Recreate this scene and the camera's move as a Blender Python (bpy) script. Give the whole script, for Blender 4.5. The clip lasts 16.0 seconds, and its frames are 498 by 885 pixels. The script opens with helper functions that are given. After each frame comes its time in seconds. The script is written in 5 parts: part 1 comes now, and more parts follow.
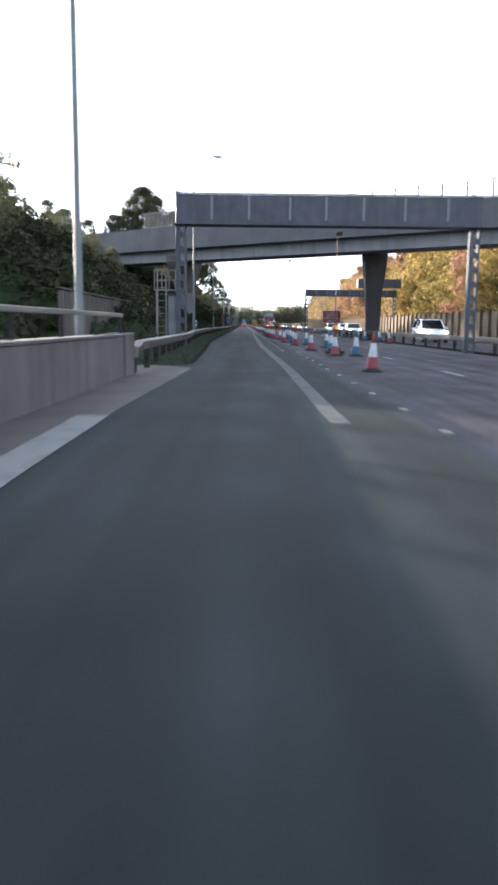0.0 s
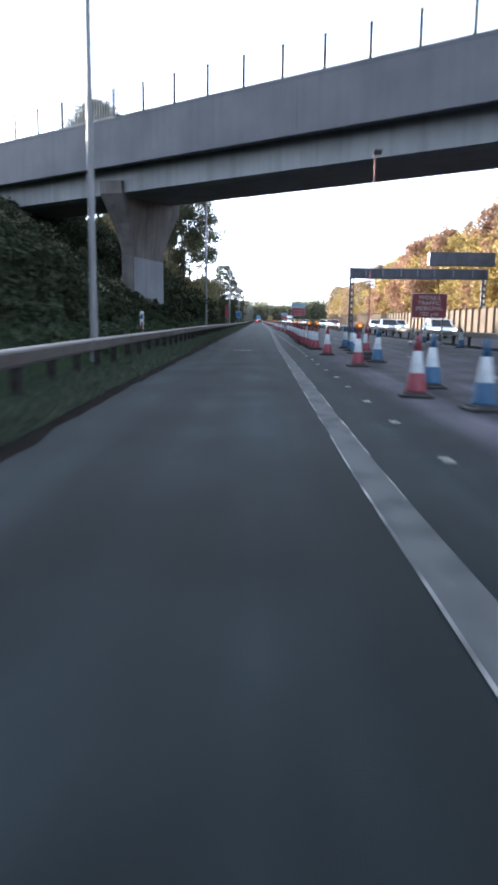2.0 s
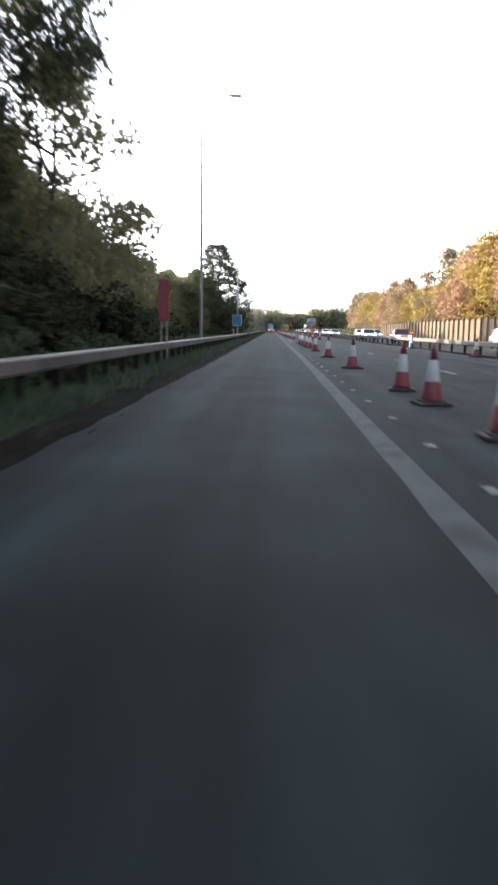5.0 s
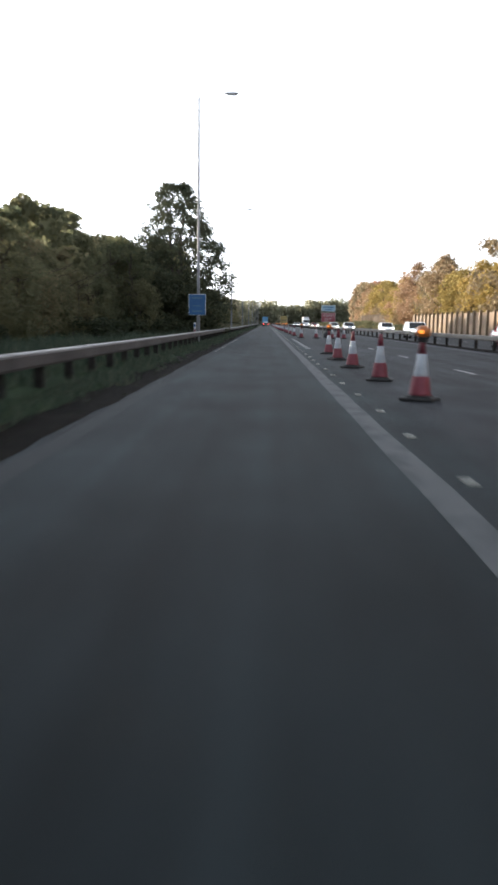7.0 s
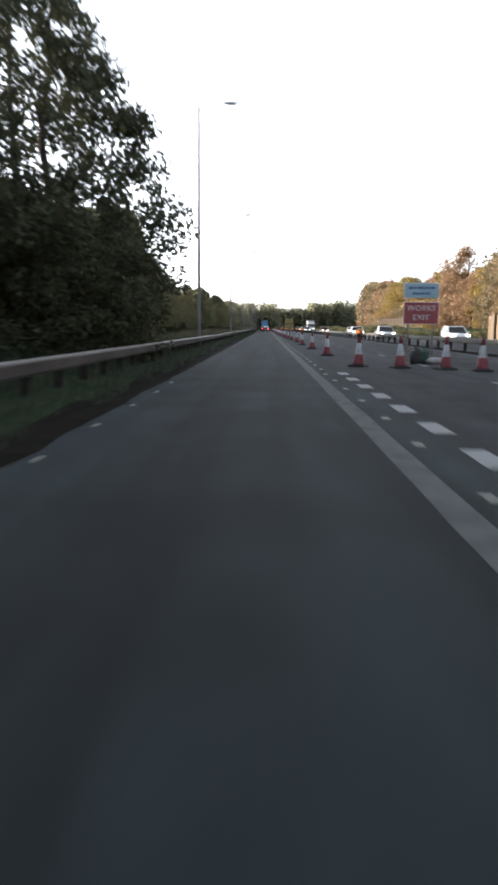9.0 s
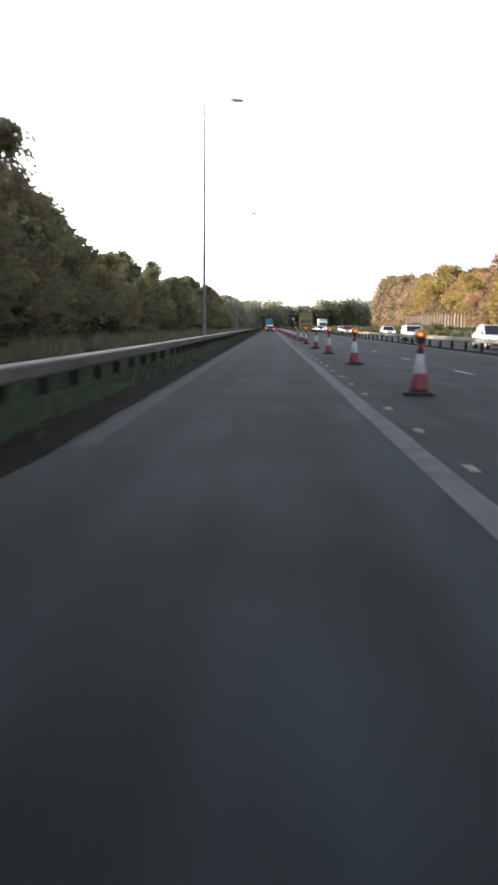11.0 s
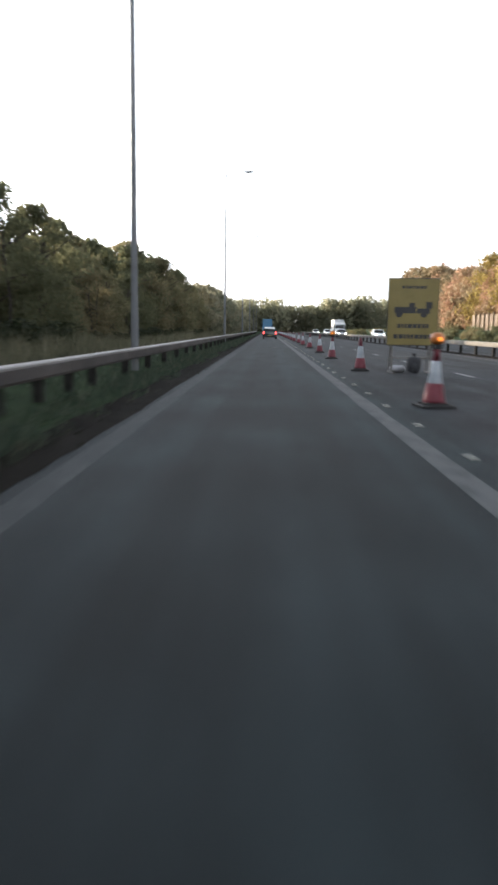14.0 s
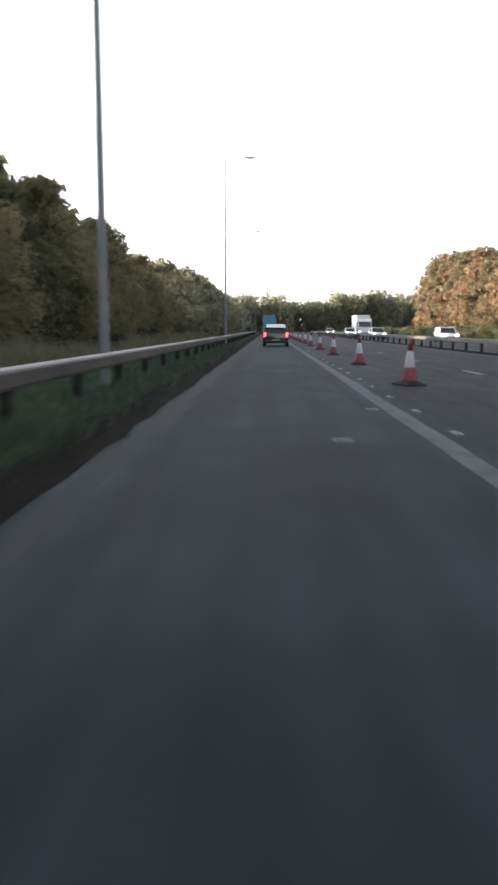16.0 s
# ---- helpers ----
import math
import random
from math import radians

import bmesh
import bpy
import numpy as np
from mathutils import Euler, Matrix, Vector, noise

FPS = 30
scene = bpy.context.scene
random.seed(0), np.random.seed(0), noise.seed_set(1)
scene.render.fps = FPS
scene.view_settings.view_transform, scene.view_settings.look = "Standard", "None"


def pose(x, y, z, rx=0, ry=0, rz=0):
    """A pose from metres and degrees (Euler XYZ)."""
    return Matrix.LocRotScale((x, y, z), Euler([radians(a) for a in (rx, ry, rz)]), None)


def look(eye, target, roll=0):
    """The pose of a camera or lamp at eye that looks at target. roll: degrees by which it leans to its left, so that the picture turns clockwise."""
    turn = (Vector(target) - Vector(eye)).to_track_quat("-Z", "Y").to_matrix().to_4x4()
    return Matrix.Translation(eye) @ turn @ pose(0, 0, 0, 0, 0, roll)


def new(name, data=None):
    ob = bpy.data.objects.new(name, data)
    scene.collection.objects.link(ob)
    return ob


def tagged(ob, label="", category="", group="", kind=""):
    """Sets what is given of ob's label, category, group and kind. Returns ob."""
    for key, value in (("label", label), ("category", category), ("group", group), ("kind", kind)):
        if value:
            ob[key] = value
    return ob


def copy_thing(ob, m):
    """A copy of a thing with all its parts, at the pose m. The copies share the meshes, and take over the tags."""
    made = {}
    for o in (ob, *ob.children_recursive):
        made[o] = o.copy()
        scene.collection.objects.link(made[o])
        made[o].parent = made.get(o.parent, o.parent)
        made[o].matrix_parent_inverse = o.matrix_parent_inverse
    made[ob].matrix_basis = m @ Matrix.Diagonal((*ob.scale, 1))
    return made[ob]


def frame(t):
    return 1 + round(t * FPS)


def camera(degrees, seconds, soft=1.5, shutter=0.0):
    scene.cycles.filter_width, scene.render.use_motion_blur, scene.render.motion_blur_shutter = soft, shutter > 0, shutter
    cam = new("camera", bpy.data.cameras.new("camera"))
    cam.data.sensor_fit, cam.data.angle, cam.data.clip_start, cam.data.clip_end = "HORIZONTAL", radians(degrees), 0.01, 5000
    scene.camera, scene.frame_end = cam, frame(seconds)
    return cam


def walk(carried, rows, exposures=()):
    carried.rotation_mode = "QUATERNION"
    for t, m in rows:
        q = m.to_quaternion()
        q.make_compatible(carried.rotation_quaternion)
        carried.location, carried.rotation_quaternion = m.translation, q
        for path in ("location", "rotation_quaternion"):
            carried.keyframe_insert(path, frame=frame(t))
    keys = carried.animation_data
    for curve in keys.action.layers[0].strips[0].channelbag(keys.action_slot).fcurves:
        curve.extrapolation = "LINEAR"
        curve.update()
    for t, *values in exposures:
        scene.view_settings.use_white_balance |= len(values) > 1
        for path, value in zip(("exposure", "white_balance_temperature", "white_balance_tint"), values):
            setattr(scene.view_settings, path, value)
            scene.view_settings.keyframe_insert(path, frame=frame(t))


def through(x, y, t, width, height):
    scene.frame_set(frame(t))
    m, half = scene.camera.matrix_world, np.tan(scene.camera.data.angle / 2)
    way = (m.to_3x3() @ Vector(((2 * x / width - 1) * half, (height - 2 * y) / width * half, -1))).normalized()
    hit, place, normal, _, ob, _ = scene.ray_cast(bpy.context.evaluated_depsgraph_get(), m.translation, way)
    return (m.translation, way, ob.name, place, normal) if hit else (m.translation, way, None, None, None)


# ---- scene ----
# The road runs along +y; x = 0 is the solid line that bounds the lane in use.
cam = camera(36.4, 16.0, soft=3.0, shutter=0.5)
# seconds, metres ahead, metres right of the solid line, heading, tilt, roll
PATH = [
    (0, 0.40, -1.44, -0.36, -8.88, -0.65),
    (0.5, 10.09, -1.40, 0.06, -8.56, -0.46),
    (1, 19.84, -1.31, 0.53, -8.81, -0.78),
    (1.5, 29.42, -1.31, 0.46, -8.51, -1.24),
    (2, 38.90, -1.34, 0.74, -9.19, -0.73),
    (2.5, 48.34, -1.40, 1.16, -8.75, -0.60),
    (3, 57.81, -1.38, 1.16, -8.69, -0.71),
    (3.5, 67.26, -1.41, 1.77, -8.62, -0.49),
    (4, 76.70, -1.45, 2.01, -8.66, -0.79),
    (4.2, 80.54, -1.44, 1.93, -8.40, -0.83),
    (6.3, 121.33, -1.28, 1.43, -8.71, -0.68),
    (6.5, 125.23, -1.28, 1.38, -8.53, -0.75),
    (7, 134.99, -1.27, 1.28, -8.99, -0.77),
    (7.5, 144.75, -1.30, 1.34, -8.73, -0.70),
    (8, 154.63, -1.34, 1.35, -8.81, -0.64),
    (8.5, 164.46, -1.33, 1.33, -8.52, -0.89),
    (9, 174.42, -1.30, 1.24, -8.64, -0.50),
    (9.2, 178.44, -1.30, 1.17, -8.68, -0.66),
    (11.3, 220.76, -1.46, 1.65, -8.72, -0.74),
    (11.5, 224.83, -1.46, 1.60, -8.62, -0.92),
    (12, 235.13, -1.42, 1.60, -8.72, -0.65),
    (12.5, 245.50, -1.48, 1.52, -8.61, -0.71),
    (13, 255.96, -1.55, 1.52, -8.39, -0.69),
    (13.5, 266.59, -1.60, 1.49, -8.65, -0.82),
    (14, 277.38, -1.64, 1.39, -8.49, -0.77),
    (14.5, 288.32, -1.71, 1.57, -8.50, -1.03),
    (15, 299.45, -1.79, 1.79, -8.53, -0.60),
    (15.5, 310.73, -1.85, 1.66, -8.23, -0.41),
    (16, 322.16, -1.88, 1.45, -8.51, -0.19),
]
# seconds, stops, white balance: the picture brightens under the trees and is bluer near the bridge
EXPOSURE = [(0.0, 1.86, 5550, 10), (0.5, 2.02, 5480, 10), (1.0, 2.10, 5420, 10), (1.5, 1.93, 5380, 10), (2.0, 2.05, 5250, 10), (2.5, 1.84, 5180, 10), (3.0, 1.78, 5400, 10), (4.0, 2.08, 5820, 10), (6.5, 1.53, 5880, 10),
            (8.0, 1.43, 5920, 10), (9.0, 1.29, 5900, 10), (11.5, 1.55, 5980, 10), (13.0, 1.49, 6000, 10), (16.0, 1.45, 6050, 10)]
walk(cam, [(t, pose(x, s, 1.2, 90 + tilt, roll, yaw)) for t, s, x, yaw, tilt, roll in PATH], EXPOSURE)

# ---- sky, sun, exposure ----
SUN_AZ, SUN_EL = -50.0, 11.0
world = bpy.data.worlds.new("sky")
scene.world = world
world.use_nodes = True
wn, wl = world.node_tree.nodes, world.node_tree.links
sky = wn.new("ShaderNodeTexSky")
sky.sky_type, sky.sun_disc = "NISHITA", False
sky.sun_elevation, sky.sun_rotation = radians(SUN_EL), radians(SUN_AZ)
sky.air_density, sky.dust_density, sky.ozone_density = 1.0, 2.0, 1.0
pale = wn.new("ShaderNodeHueSaturation")
pale.inputs["Value"].default_value = 1.35
pale.inputs["Saturation"].default_value = 0.14
wl.new(sky.outputs[0], pale.inputs["Color"])
wl.new(pale.outputs[0], wn["Background"].inputs[0])
wn["Background"].inputs[1].default_value = 0.15
sun_data = bpy.data.lights.new("sun", "SUN")
sun_data.energy, sun_data.angle, sun_data.color = 4.8, radians(0.6), (1.0, 0.80, 0.56)
sun = new("sun", sun_data)
_a, _e = radians(SUN_AZ), radians(SUN_EL)
sun.matrix_world = look((200 * math.sin(_a) * math.cos(_e), 200 * math.cos(_a) * math.cos(_e), 200 * math.sin(_e)), (0, 0, 0))


# ---- materials ----
def surface(name, c0, c1, rough=0.8, scale=6.0, fine=60.0, bump=0.15, metal=0.0, streak=0.0, stretch=(1, 1, 1), per_object=0.0):
    """Two colours mixed by a coarse and a fine noise, with relief from the fine one."""
    m = bpy.data.materials.new(name)
    m.use_nodes = True
    n, l = m.node_tree.nodes, m.node_tree.links
    b = n["Principled BSDF"]
    co = n.new("ShaderNodeTexCoord")
    mp = n.new("ShaderNodeMapping")
    mp.inputs["Scale"].default_value = stretch
    l.new(co.outputs["Object"], mp.inputs["Vector"])
    big, small = n.new("ShaderNodeTexNoise"), n.new("ShaderNodeTexNoise")
    big.inputs["Scale"].default_value, big.inputs["Detail"].default_value = scale, 4
    small.inputs["Scale"].default_value, small.inputs["Detail"].default_value = fine, 3
    l.new(mp.outputs[0], big.inputs["Vector"])
    l.new(co.outputs["Object"], small.inputs["Vector"])
    add = n.new("ShaderNodeMath")
    add.operation = "MULTIPLY_ADD"
    add.inputs[1].default_value = 0.45
    l.new(small.outputs["Fac"], add.inputs[0])
    ramp = n.new("ShaderNodeMapRange")
    ramp.inputs["From Min"].default_value, ramp.inputs["From Max"].default_value = 0.5, 0.95
    l.new(big.outputs["Fac"], add.inputs[2])
    l.new(add.outputs[0], ramp.inputs["Value"])
    mix = n.new("ShaderNodeMix")
    mix.data_type = "RGBA"
    mix.inputs[6].default_value, mix.inputs[7].default_value = (*c0, 1), (*c1, 1)
    l.new(ramp.outputs[0], mix.inputs[0])
    out = mix.outputs[2]
    if streak:
        sm = n.new("ShaderNodeMapping")
        sm.inputs["Scale"].default_value = (1.3, 1.3, 0.09)
        sn = n.new("ShaderNodeTexNoise")
        sn.inputs["Scale"].default_value, sn.inputs["Detail"].default_value = 2.2, 4
        l.new(co.outputs["Object"], sm.inputs["Vector"])
        l.new(sm.outputs[0], sn.inputs["Vector"])
        sr = n.new("ShaderNodeMapRange")
        sr.inputs["From Min"].default_value, sr.inputs["From Max"].default_value = 0.45, 0.7
        sr.inputs["To Max"].default_value = streak
        l.new(sn.outputs["Fac"], sr.inputs["Value"])
        dk = n.new("ShaderNodeMix")
        dk.data_type = "RGBA"
        dk.inputs[7].default_value = (*[v * 0.35 for v in c0], 1)
        l.new(sr.outputs[0], dk.inputs[0])
        l.new(out, dk.inputs[6])
        out = dk.outputs[2]
    if per_object:
        oi = n.new("ShaderNodeObjectInfo")
        vr = n.new("ShaderNodeMapRange")
        vr.inputs["To Min"].default_value, vr.inputs["To Max"].default_value = 1 - per_object, 1 + per_object
        l.new(oi.outputs["Random"], vr.inputs["Value"])
        hs = n.new("ShaderNodeHueSaturation")
        l.new(vr.outputs[0], hs.inputs["Value"])
        l.new(out, hs.inputs["Color"])
        out = hs.outputs[0]
    l.new(out, b.inputs["Base Color"])
    b.inputs["Roughness"].default_value, b.inputs["Metallic"].default_value = rough, metal
    if bump:
        bp = n.new("ShaderNodeBump")
        bp.inputs["Strength"].default_value, bp.inputs["Distance"].default_value = bump, 0.02
        l.new(small.outputs["Fac"], bp.inputs["Height"])
        l.new(bp.outputs[0], b.inputs["Normal"])
    return m


def leaves(name, hues, spread, through=0.35):
    """Foliage: each leaf takes its own tint along the ramp, shifted for each tree."""
    m = bpy.data.materials.new(name)
    m.use_nodes = True
    n, l = m.node_tree.nodes, m.node_tree.links
    b = n["Principled BSDF"]
    geo, oi = n.new("ShaderNodeNewGeometry"), n.new("ShaderNodeObjectInfo")
    a = n.new("ShaderNodeMath")
    a.operation = "MULTIPLY_ADD"
    a.inputs[1].default_value = spread
    l.new(geo.outputs["Random Per Island"], a.inputs[0])
    k = n.new("ShaderNodeMath")
    k.operation = "MULTIPLY"
    k.inputs[1].default_value = 1 - spread
    l.new(oi.outputs["Random"], k.inputs[0])
    l.new(k.outputs[0], a.inputs[2])
    ramp = n.new("ShaderNodeValToRGB")
    el = ramp.color_ramp.elements
    while len(el) < len(hues):
        el.new(0.5)
    for i, c in enumerate(hues):
        el[i].position, el[i].color = i / (len(hues) - 1), (*c, 1)
    l.new(a.outputs[0], ramp.inputs[0])
    l.new(ramp.outputs[0], b.inputs["Base Color"])
    b.inputs["Roughness"].default_value, b.inputs["Specular IOR Level"].default_value = 0.8, 0.2
    t = n.new("ShaderNodeBsdfTranslucent")
    l.new(ramp.outputs[0], t.inputs[0])
    mx = n.new("ShaderNodeMixShader")
    mx.inputs[0].default_value = through
    l.new(b.outputs[0], mx.inputs[1])
    l.new(t.outputs[0], mx.inputs[2])
    l.new(mx.outputs[0], n["Material Output"].inputs[0])
    return m


def glow(name, c, strength):
    m = bpy.data.materials.new(name)
    m.use_nodes = True
    b = m.node_tree.nodes["Principled BSDF"]
    b.inputs["Base Color"].default_value = (*c, 1)
    b.inputs["Emission Color"].default_value = (*c, 1)
    b.inputs["Emission Strength"].default_value = strength
    return m


def glossy(name, c, rough=0.25, metal=0.0, coat=0.0):
    m = surface(name, c, tuple(min(1, v * 1.15 + 0.004) for v in c), rough, 3.0, 25.0, 0.0, metal)
    m.node_tree.nodes["Principled BSDF"].inputs["Coat Weight"].default_value = coat
    return m


def worn_paint(name, paint, ground, cover):
    """Road paint through which the asphalt shows."""
    m = surface(name, ground, tuple(v * 1.3 for v in ground), 0.8, 9.0, 130.0, 0.3)
    n, l = m.node_tree.nodes, m.node_tree.links
    b = n["Principled BSDF"]
    b.inputs["Specular IOR Level"].default_value = 0.18
    old = b.inputs["Base Color"].links[0].from_socket
    co = n.new("ShaderNodeTexCoord")
    wear = n.new("ShaderNodeTexNoise")
    wear.inputs["Scale"].default_value, wear.inputs["Detail"].default_value = 3.0, 8
    l.new(co.outputs["Object"], wear.inputs["Vector"])
    mr = n.new("ShaderNodeMapRange")
    mr.inputs["From Min"].default_value, mr.inputs["From Max"].default_value = 0.62 - cover * 0.4, 0.78 - cover * 0.4
    l.new(wear.outputs["Fac"], mr.inputs["Value"])
    mx = n.new("ShaderNodeMix")
    mx.data_type = "RGBA"
    l.new(mr.outputs[0], mx.inputs[0])
    l.new(old, mx.inputs[6])
    mx.inputs[7].default_value = (*paint, 1)
    l.new(mx.outputs[2], b.inputs["Base Color"])
    return m


def asphalt_material():
    """Fine stone, blotches, and polished wheel tracks that run along the lanes."""
    m = surface("asphalt", (0.0085, 0.0130, 0.0150), (0.0178, 0.0250, 0.0280), 0.8, 1.6, 150.0, 0.5, stretch=(1, 0.35, 1))
    m.node_tree.nodes["Principled BSDF"].inputs["Specular IOR Level"].default_value = 0.15
    n, l = m.node_tree.nodes, m.node_tree.links
    b = n["Principled BSDF"]
    old = b.inputs["Base Color"].links[0].from_socket
    co, sep = n.new("ShaderNodeTexCoord"), n.new("ShaderNodeSeparateXYZ")
    mp = n.new("ShaderNodeMapping")
    mp.inputs["Scale"].default_value = (1, 0.02, 1)
    l.new(co.outputs["Object"], mp.inputs["Vector"])
    wob = n.new("ShaderNodeTexNoise")
    wob.inputs["Scale"].default_value = 1.6
    l.new(mp.outputs[0], wob.inputs["Vector"])
    mr = n.new("ShaderNodeMapRange")
    mr.inputs["From Min"].default_value, mr.inputs["From Max"].default_value = 0.35, 0.68
    mr.inputs["To Min"].default_value, mr.inputs["To Max"].default_value = 0.62, 1.40
    l.new(wob.outputs["Fac"], mr.inputs["Value"])
    hs = n.new("ShaderNodeHueSaturation")
    l.new(mr.outputs[0], hs.inputs["Value"])
    l.new(old, hs.inputs["Color"])
    patch = n.new("ShaderNodeTexNoise")
    patch.inputs["Scale"].default_value, patch.inputs["Detail"].default_value = 0.45, 7
    l.new(co.outputs["Object"], patch.inputs["Vector"])
    pr = n.new("ShaderNodeMapRange")
    pr.inputs["From Min"].default_value, pr.inputs["From Max"].default_value = 0.33, 0.62
    pr.inputs["To Min"].default_value, pr.inputs["To Max"].default_value = 0.68, 1.12
    l.new(patch.outputs["Fac"], pr.inputs["Value"])
    hp = n.new("ShaderNodeHueSaturation")
    l.new(pr.outputs[0], hp.inputs["Value"])
    l.new(hs.outputs[0], hp.inputs["Color"])
    # oil-darkened band along the middle of each lane, broken up along its length
    l.new(co.outputs["Object"], sep.inputs[0])
    last = None
    for lane in (-1.80, 1.95, 6.1):
        off = n.new("ShaderNodeMath")
        off.operation = "SUBTRACT"
        off.inputs[1].default_value = lane
        l.new(sep.outputs[0], off.inputs[0])
        ab = n.new("ShaderNodeMath")
        ab.operation = "ABSOLUTE"
        l.new(off.outputs[0], ab.inputs[0])
        if last is None:
            last = ab
        else:
            mn = n.new("ShaderNodeMath")
            mn.operation = "MINIMUM"
            l.new(last.outputs[0], mn.inputs[0])
            l.new(ab.outputs[0], mn.inputs[1])
            last = mn
    ragged = n.new("ShaderNodeMath")
    ragged.operation = "MULTIPLY_ADD"
    ragged.inputs[1].default_value = 1.1
    l.new(patch.outputs["Fac"], ragged.inputs[0])
    l.new(last.outputs[0], ragged.inputs[2])
    oil = n.new("ShaderNodeMapRange")
    oil.inputs["From Min"].default_value, oil.inputs["From Max"].default_value = 0.45, 1.15
    oil.inputs["To Min"].default_value, oil.inputs["To Max"].default_value = 0.70, 1.06
    l.new(ragged.outputs[0], oil.inputs["Value"])
    ho = n.new("ShaderNodeHueSaturation")
    l.new(oil.outputs[0], ho.inputs["Value"])
    l.new(hp.outputs[0], ho.inputs["Color"])
    lanes = n.new("ShaderNodeMapRange")
    lanes.inputs["From Min"].default_value, lanes.inputs["From Max"].default_value = 0.55, 1.0
    l.new(sep.outputs[0], lanes.inputs["Value"])
    old_course = n.new("ShaderNodeMix")
    old_course.data_type, old_course.blend_type = "RGBA", "MULTIPLY"
    old_course.inputs[7].default_value = (1.42, 1.10, 1.12, 1)
    l.new(lanes.outputs[0], old_course.inputs[0])
    l.new(ho.outputs[0], old_course.inputs[6])
    # right-hand lanes multiplied paler up to y = 62, fading out by y = 100
    worn = n.new("ShaderNodeMapRange")
    worn.inputs["From Min"].default_value, worn.inputs["From Max"].default_value = 62.0, 100.0
    worn.inputs["To Min"].default_value, worn.inputs["To Max"].default_value = 1.0, 0.0
    l.new(sep.outputs[1], worn.inputs["Value"])
    both = n.new("ShaderNodeMath")
    both.operation = "MULTIPLY"
    l.new(worn.outputs[0], both.inputs[0])
    l.new(lanes.outputs[0], both.inputs[1])
    pale = n.new("ShaderNodeMix")
    pale.data_type, pale.blend_type = "RGBA", "MULTIPLY"
    pale.inputs[7].default_value = (2.5, 2.15, 2.3, 1)
    l.new(both.outputs[0], pale.inputs[0])
    l.new(old_course.outputs[2], pale.inputs[6])
    l.new(pale.outputs[2], b.inputs["Base Color"])
    return m


ASPHALT = asphalt_material()
APRON = surface("apron_surface", (0.052, 0.044, 0.043), (0.088, 0.076, 0.074), 0.85, 0.9, 120.0, 0.35)
PAINT = worn_paint("line_paint", (0.080, 0.084, 0.087), (0.036, 0.039, 0.041), 0.62)
PAINT_NEW = worn_paint("dash_paint", (0.245, 0.25, 0.255), (0.11, 0.11, 0.115), 0.8)
PAINT_EDGE = worn_paint("old_line_paint", (0.32, 0.32, 0.315), (0.075, 0.077, 0.08), 0.45)
APRON_LINE = worn_paint("apron_line_paint", (0.20, 0.205, 0.21), (0.10, 0.103, 0.106), 0.75)
FADED_MORE = worn_paint("nearly_lost_line", (0.0135, 0.0165, 0.0185), (0.0105, 0.0138, 0.0158), 0.15)
FADED = worn_paint("faded_line", (0.036, 0.0395, 0.042), (0.017, 0.021, 0.0235), 0.26)
STUD = surface("stud_plastic", (0.24, 0.24, 0.205), (0.38, 0.38, 0.33), 0.5, 20, 90, 0.1)
TAPE = surface("tape", (0.12, 0.12, 0.122), (0.20, 0.20, 0.20), 0.6, 9, 60, 0.1)
SOIL = surface("verge_ground", (0.013, 0.024, 0.011), (0.028, 0.046, 0.020), 0.95, 0.55, 14.0, 0.6)
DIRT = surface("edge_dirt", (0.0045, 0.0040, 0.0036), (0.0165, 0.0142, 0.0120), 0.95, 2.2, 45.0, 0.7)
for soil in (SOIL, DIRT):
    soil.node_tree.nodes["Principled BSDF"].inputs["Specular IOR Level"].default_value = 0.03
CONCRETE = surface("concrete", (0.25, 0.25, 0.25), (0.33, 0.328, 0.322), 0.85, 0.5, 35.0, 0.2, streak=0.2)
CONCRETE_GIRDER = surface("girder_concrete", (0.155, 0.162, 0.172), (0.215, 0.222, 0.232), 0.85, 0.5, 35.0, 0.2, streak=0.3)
CONCRETE_PALE = surface("painted_concrete", (0.165, 0.182, 0.215), (0.21, 0.228, 0.262), 0.8, 0.8, 30.0, 0.1, streak=0.25)
CONCRETE_PIER = surface("pier_concrete", (0.092, 0.084, 0.080), (0.155, 0.143, 0.137), 0.9, 0.9, 30.0, 0.25, streak=0.45)
CONCRETE_DARK = surface("edge_beam_concrete", (0.054, 0.057, 0.067), (0.084, 0.087, 0.098), 0.85, 0.5, 30.0, 0.2, streak=0.15)
WALL_BROWN = surface("parapet_concrete", (0.078, 0.068, 0.067), (0.122, 0.109, 0.108), 0.9, 0.8, 40.0, 0.3, streak=0.45)
GALV = surface("galvanised_steel", (0.36, 0.37, 0.39), (0.50, 0.51, 0.53), 0.5, 2.0, 40.0, 0.08, 0.2, stretch=(1, 0.4, 1), per_object=0.1)
LAMP_STEEL = surface("pale_galvanised_steel", (0.115, 0.12, 0.128), (0.175, 0.18, 0.188), 0.55, 2.0, 40.0, 0.05, 0.1, stretch=(1, 1, 0.3))
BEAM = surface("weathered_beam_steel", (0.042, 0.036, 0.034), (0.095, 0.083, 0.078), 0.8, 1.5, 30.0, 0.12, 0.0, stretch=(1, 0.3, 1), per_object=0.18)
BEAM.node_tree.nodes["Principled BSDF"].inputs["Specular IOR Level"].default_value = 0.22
# paler copy of the beam steel, with the top's sky sheen painted in
BEAM_SHEEN = surface("sky_sheen_steel", (0.115, 0.105, 0.10), (0.215, 0.20, 0.192), 0.6, 0.8, 25.0, 0.1, 0.0, stretch=(1, 0.25, 1), per_object=0.25)
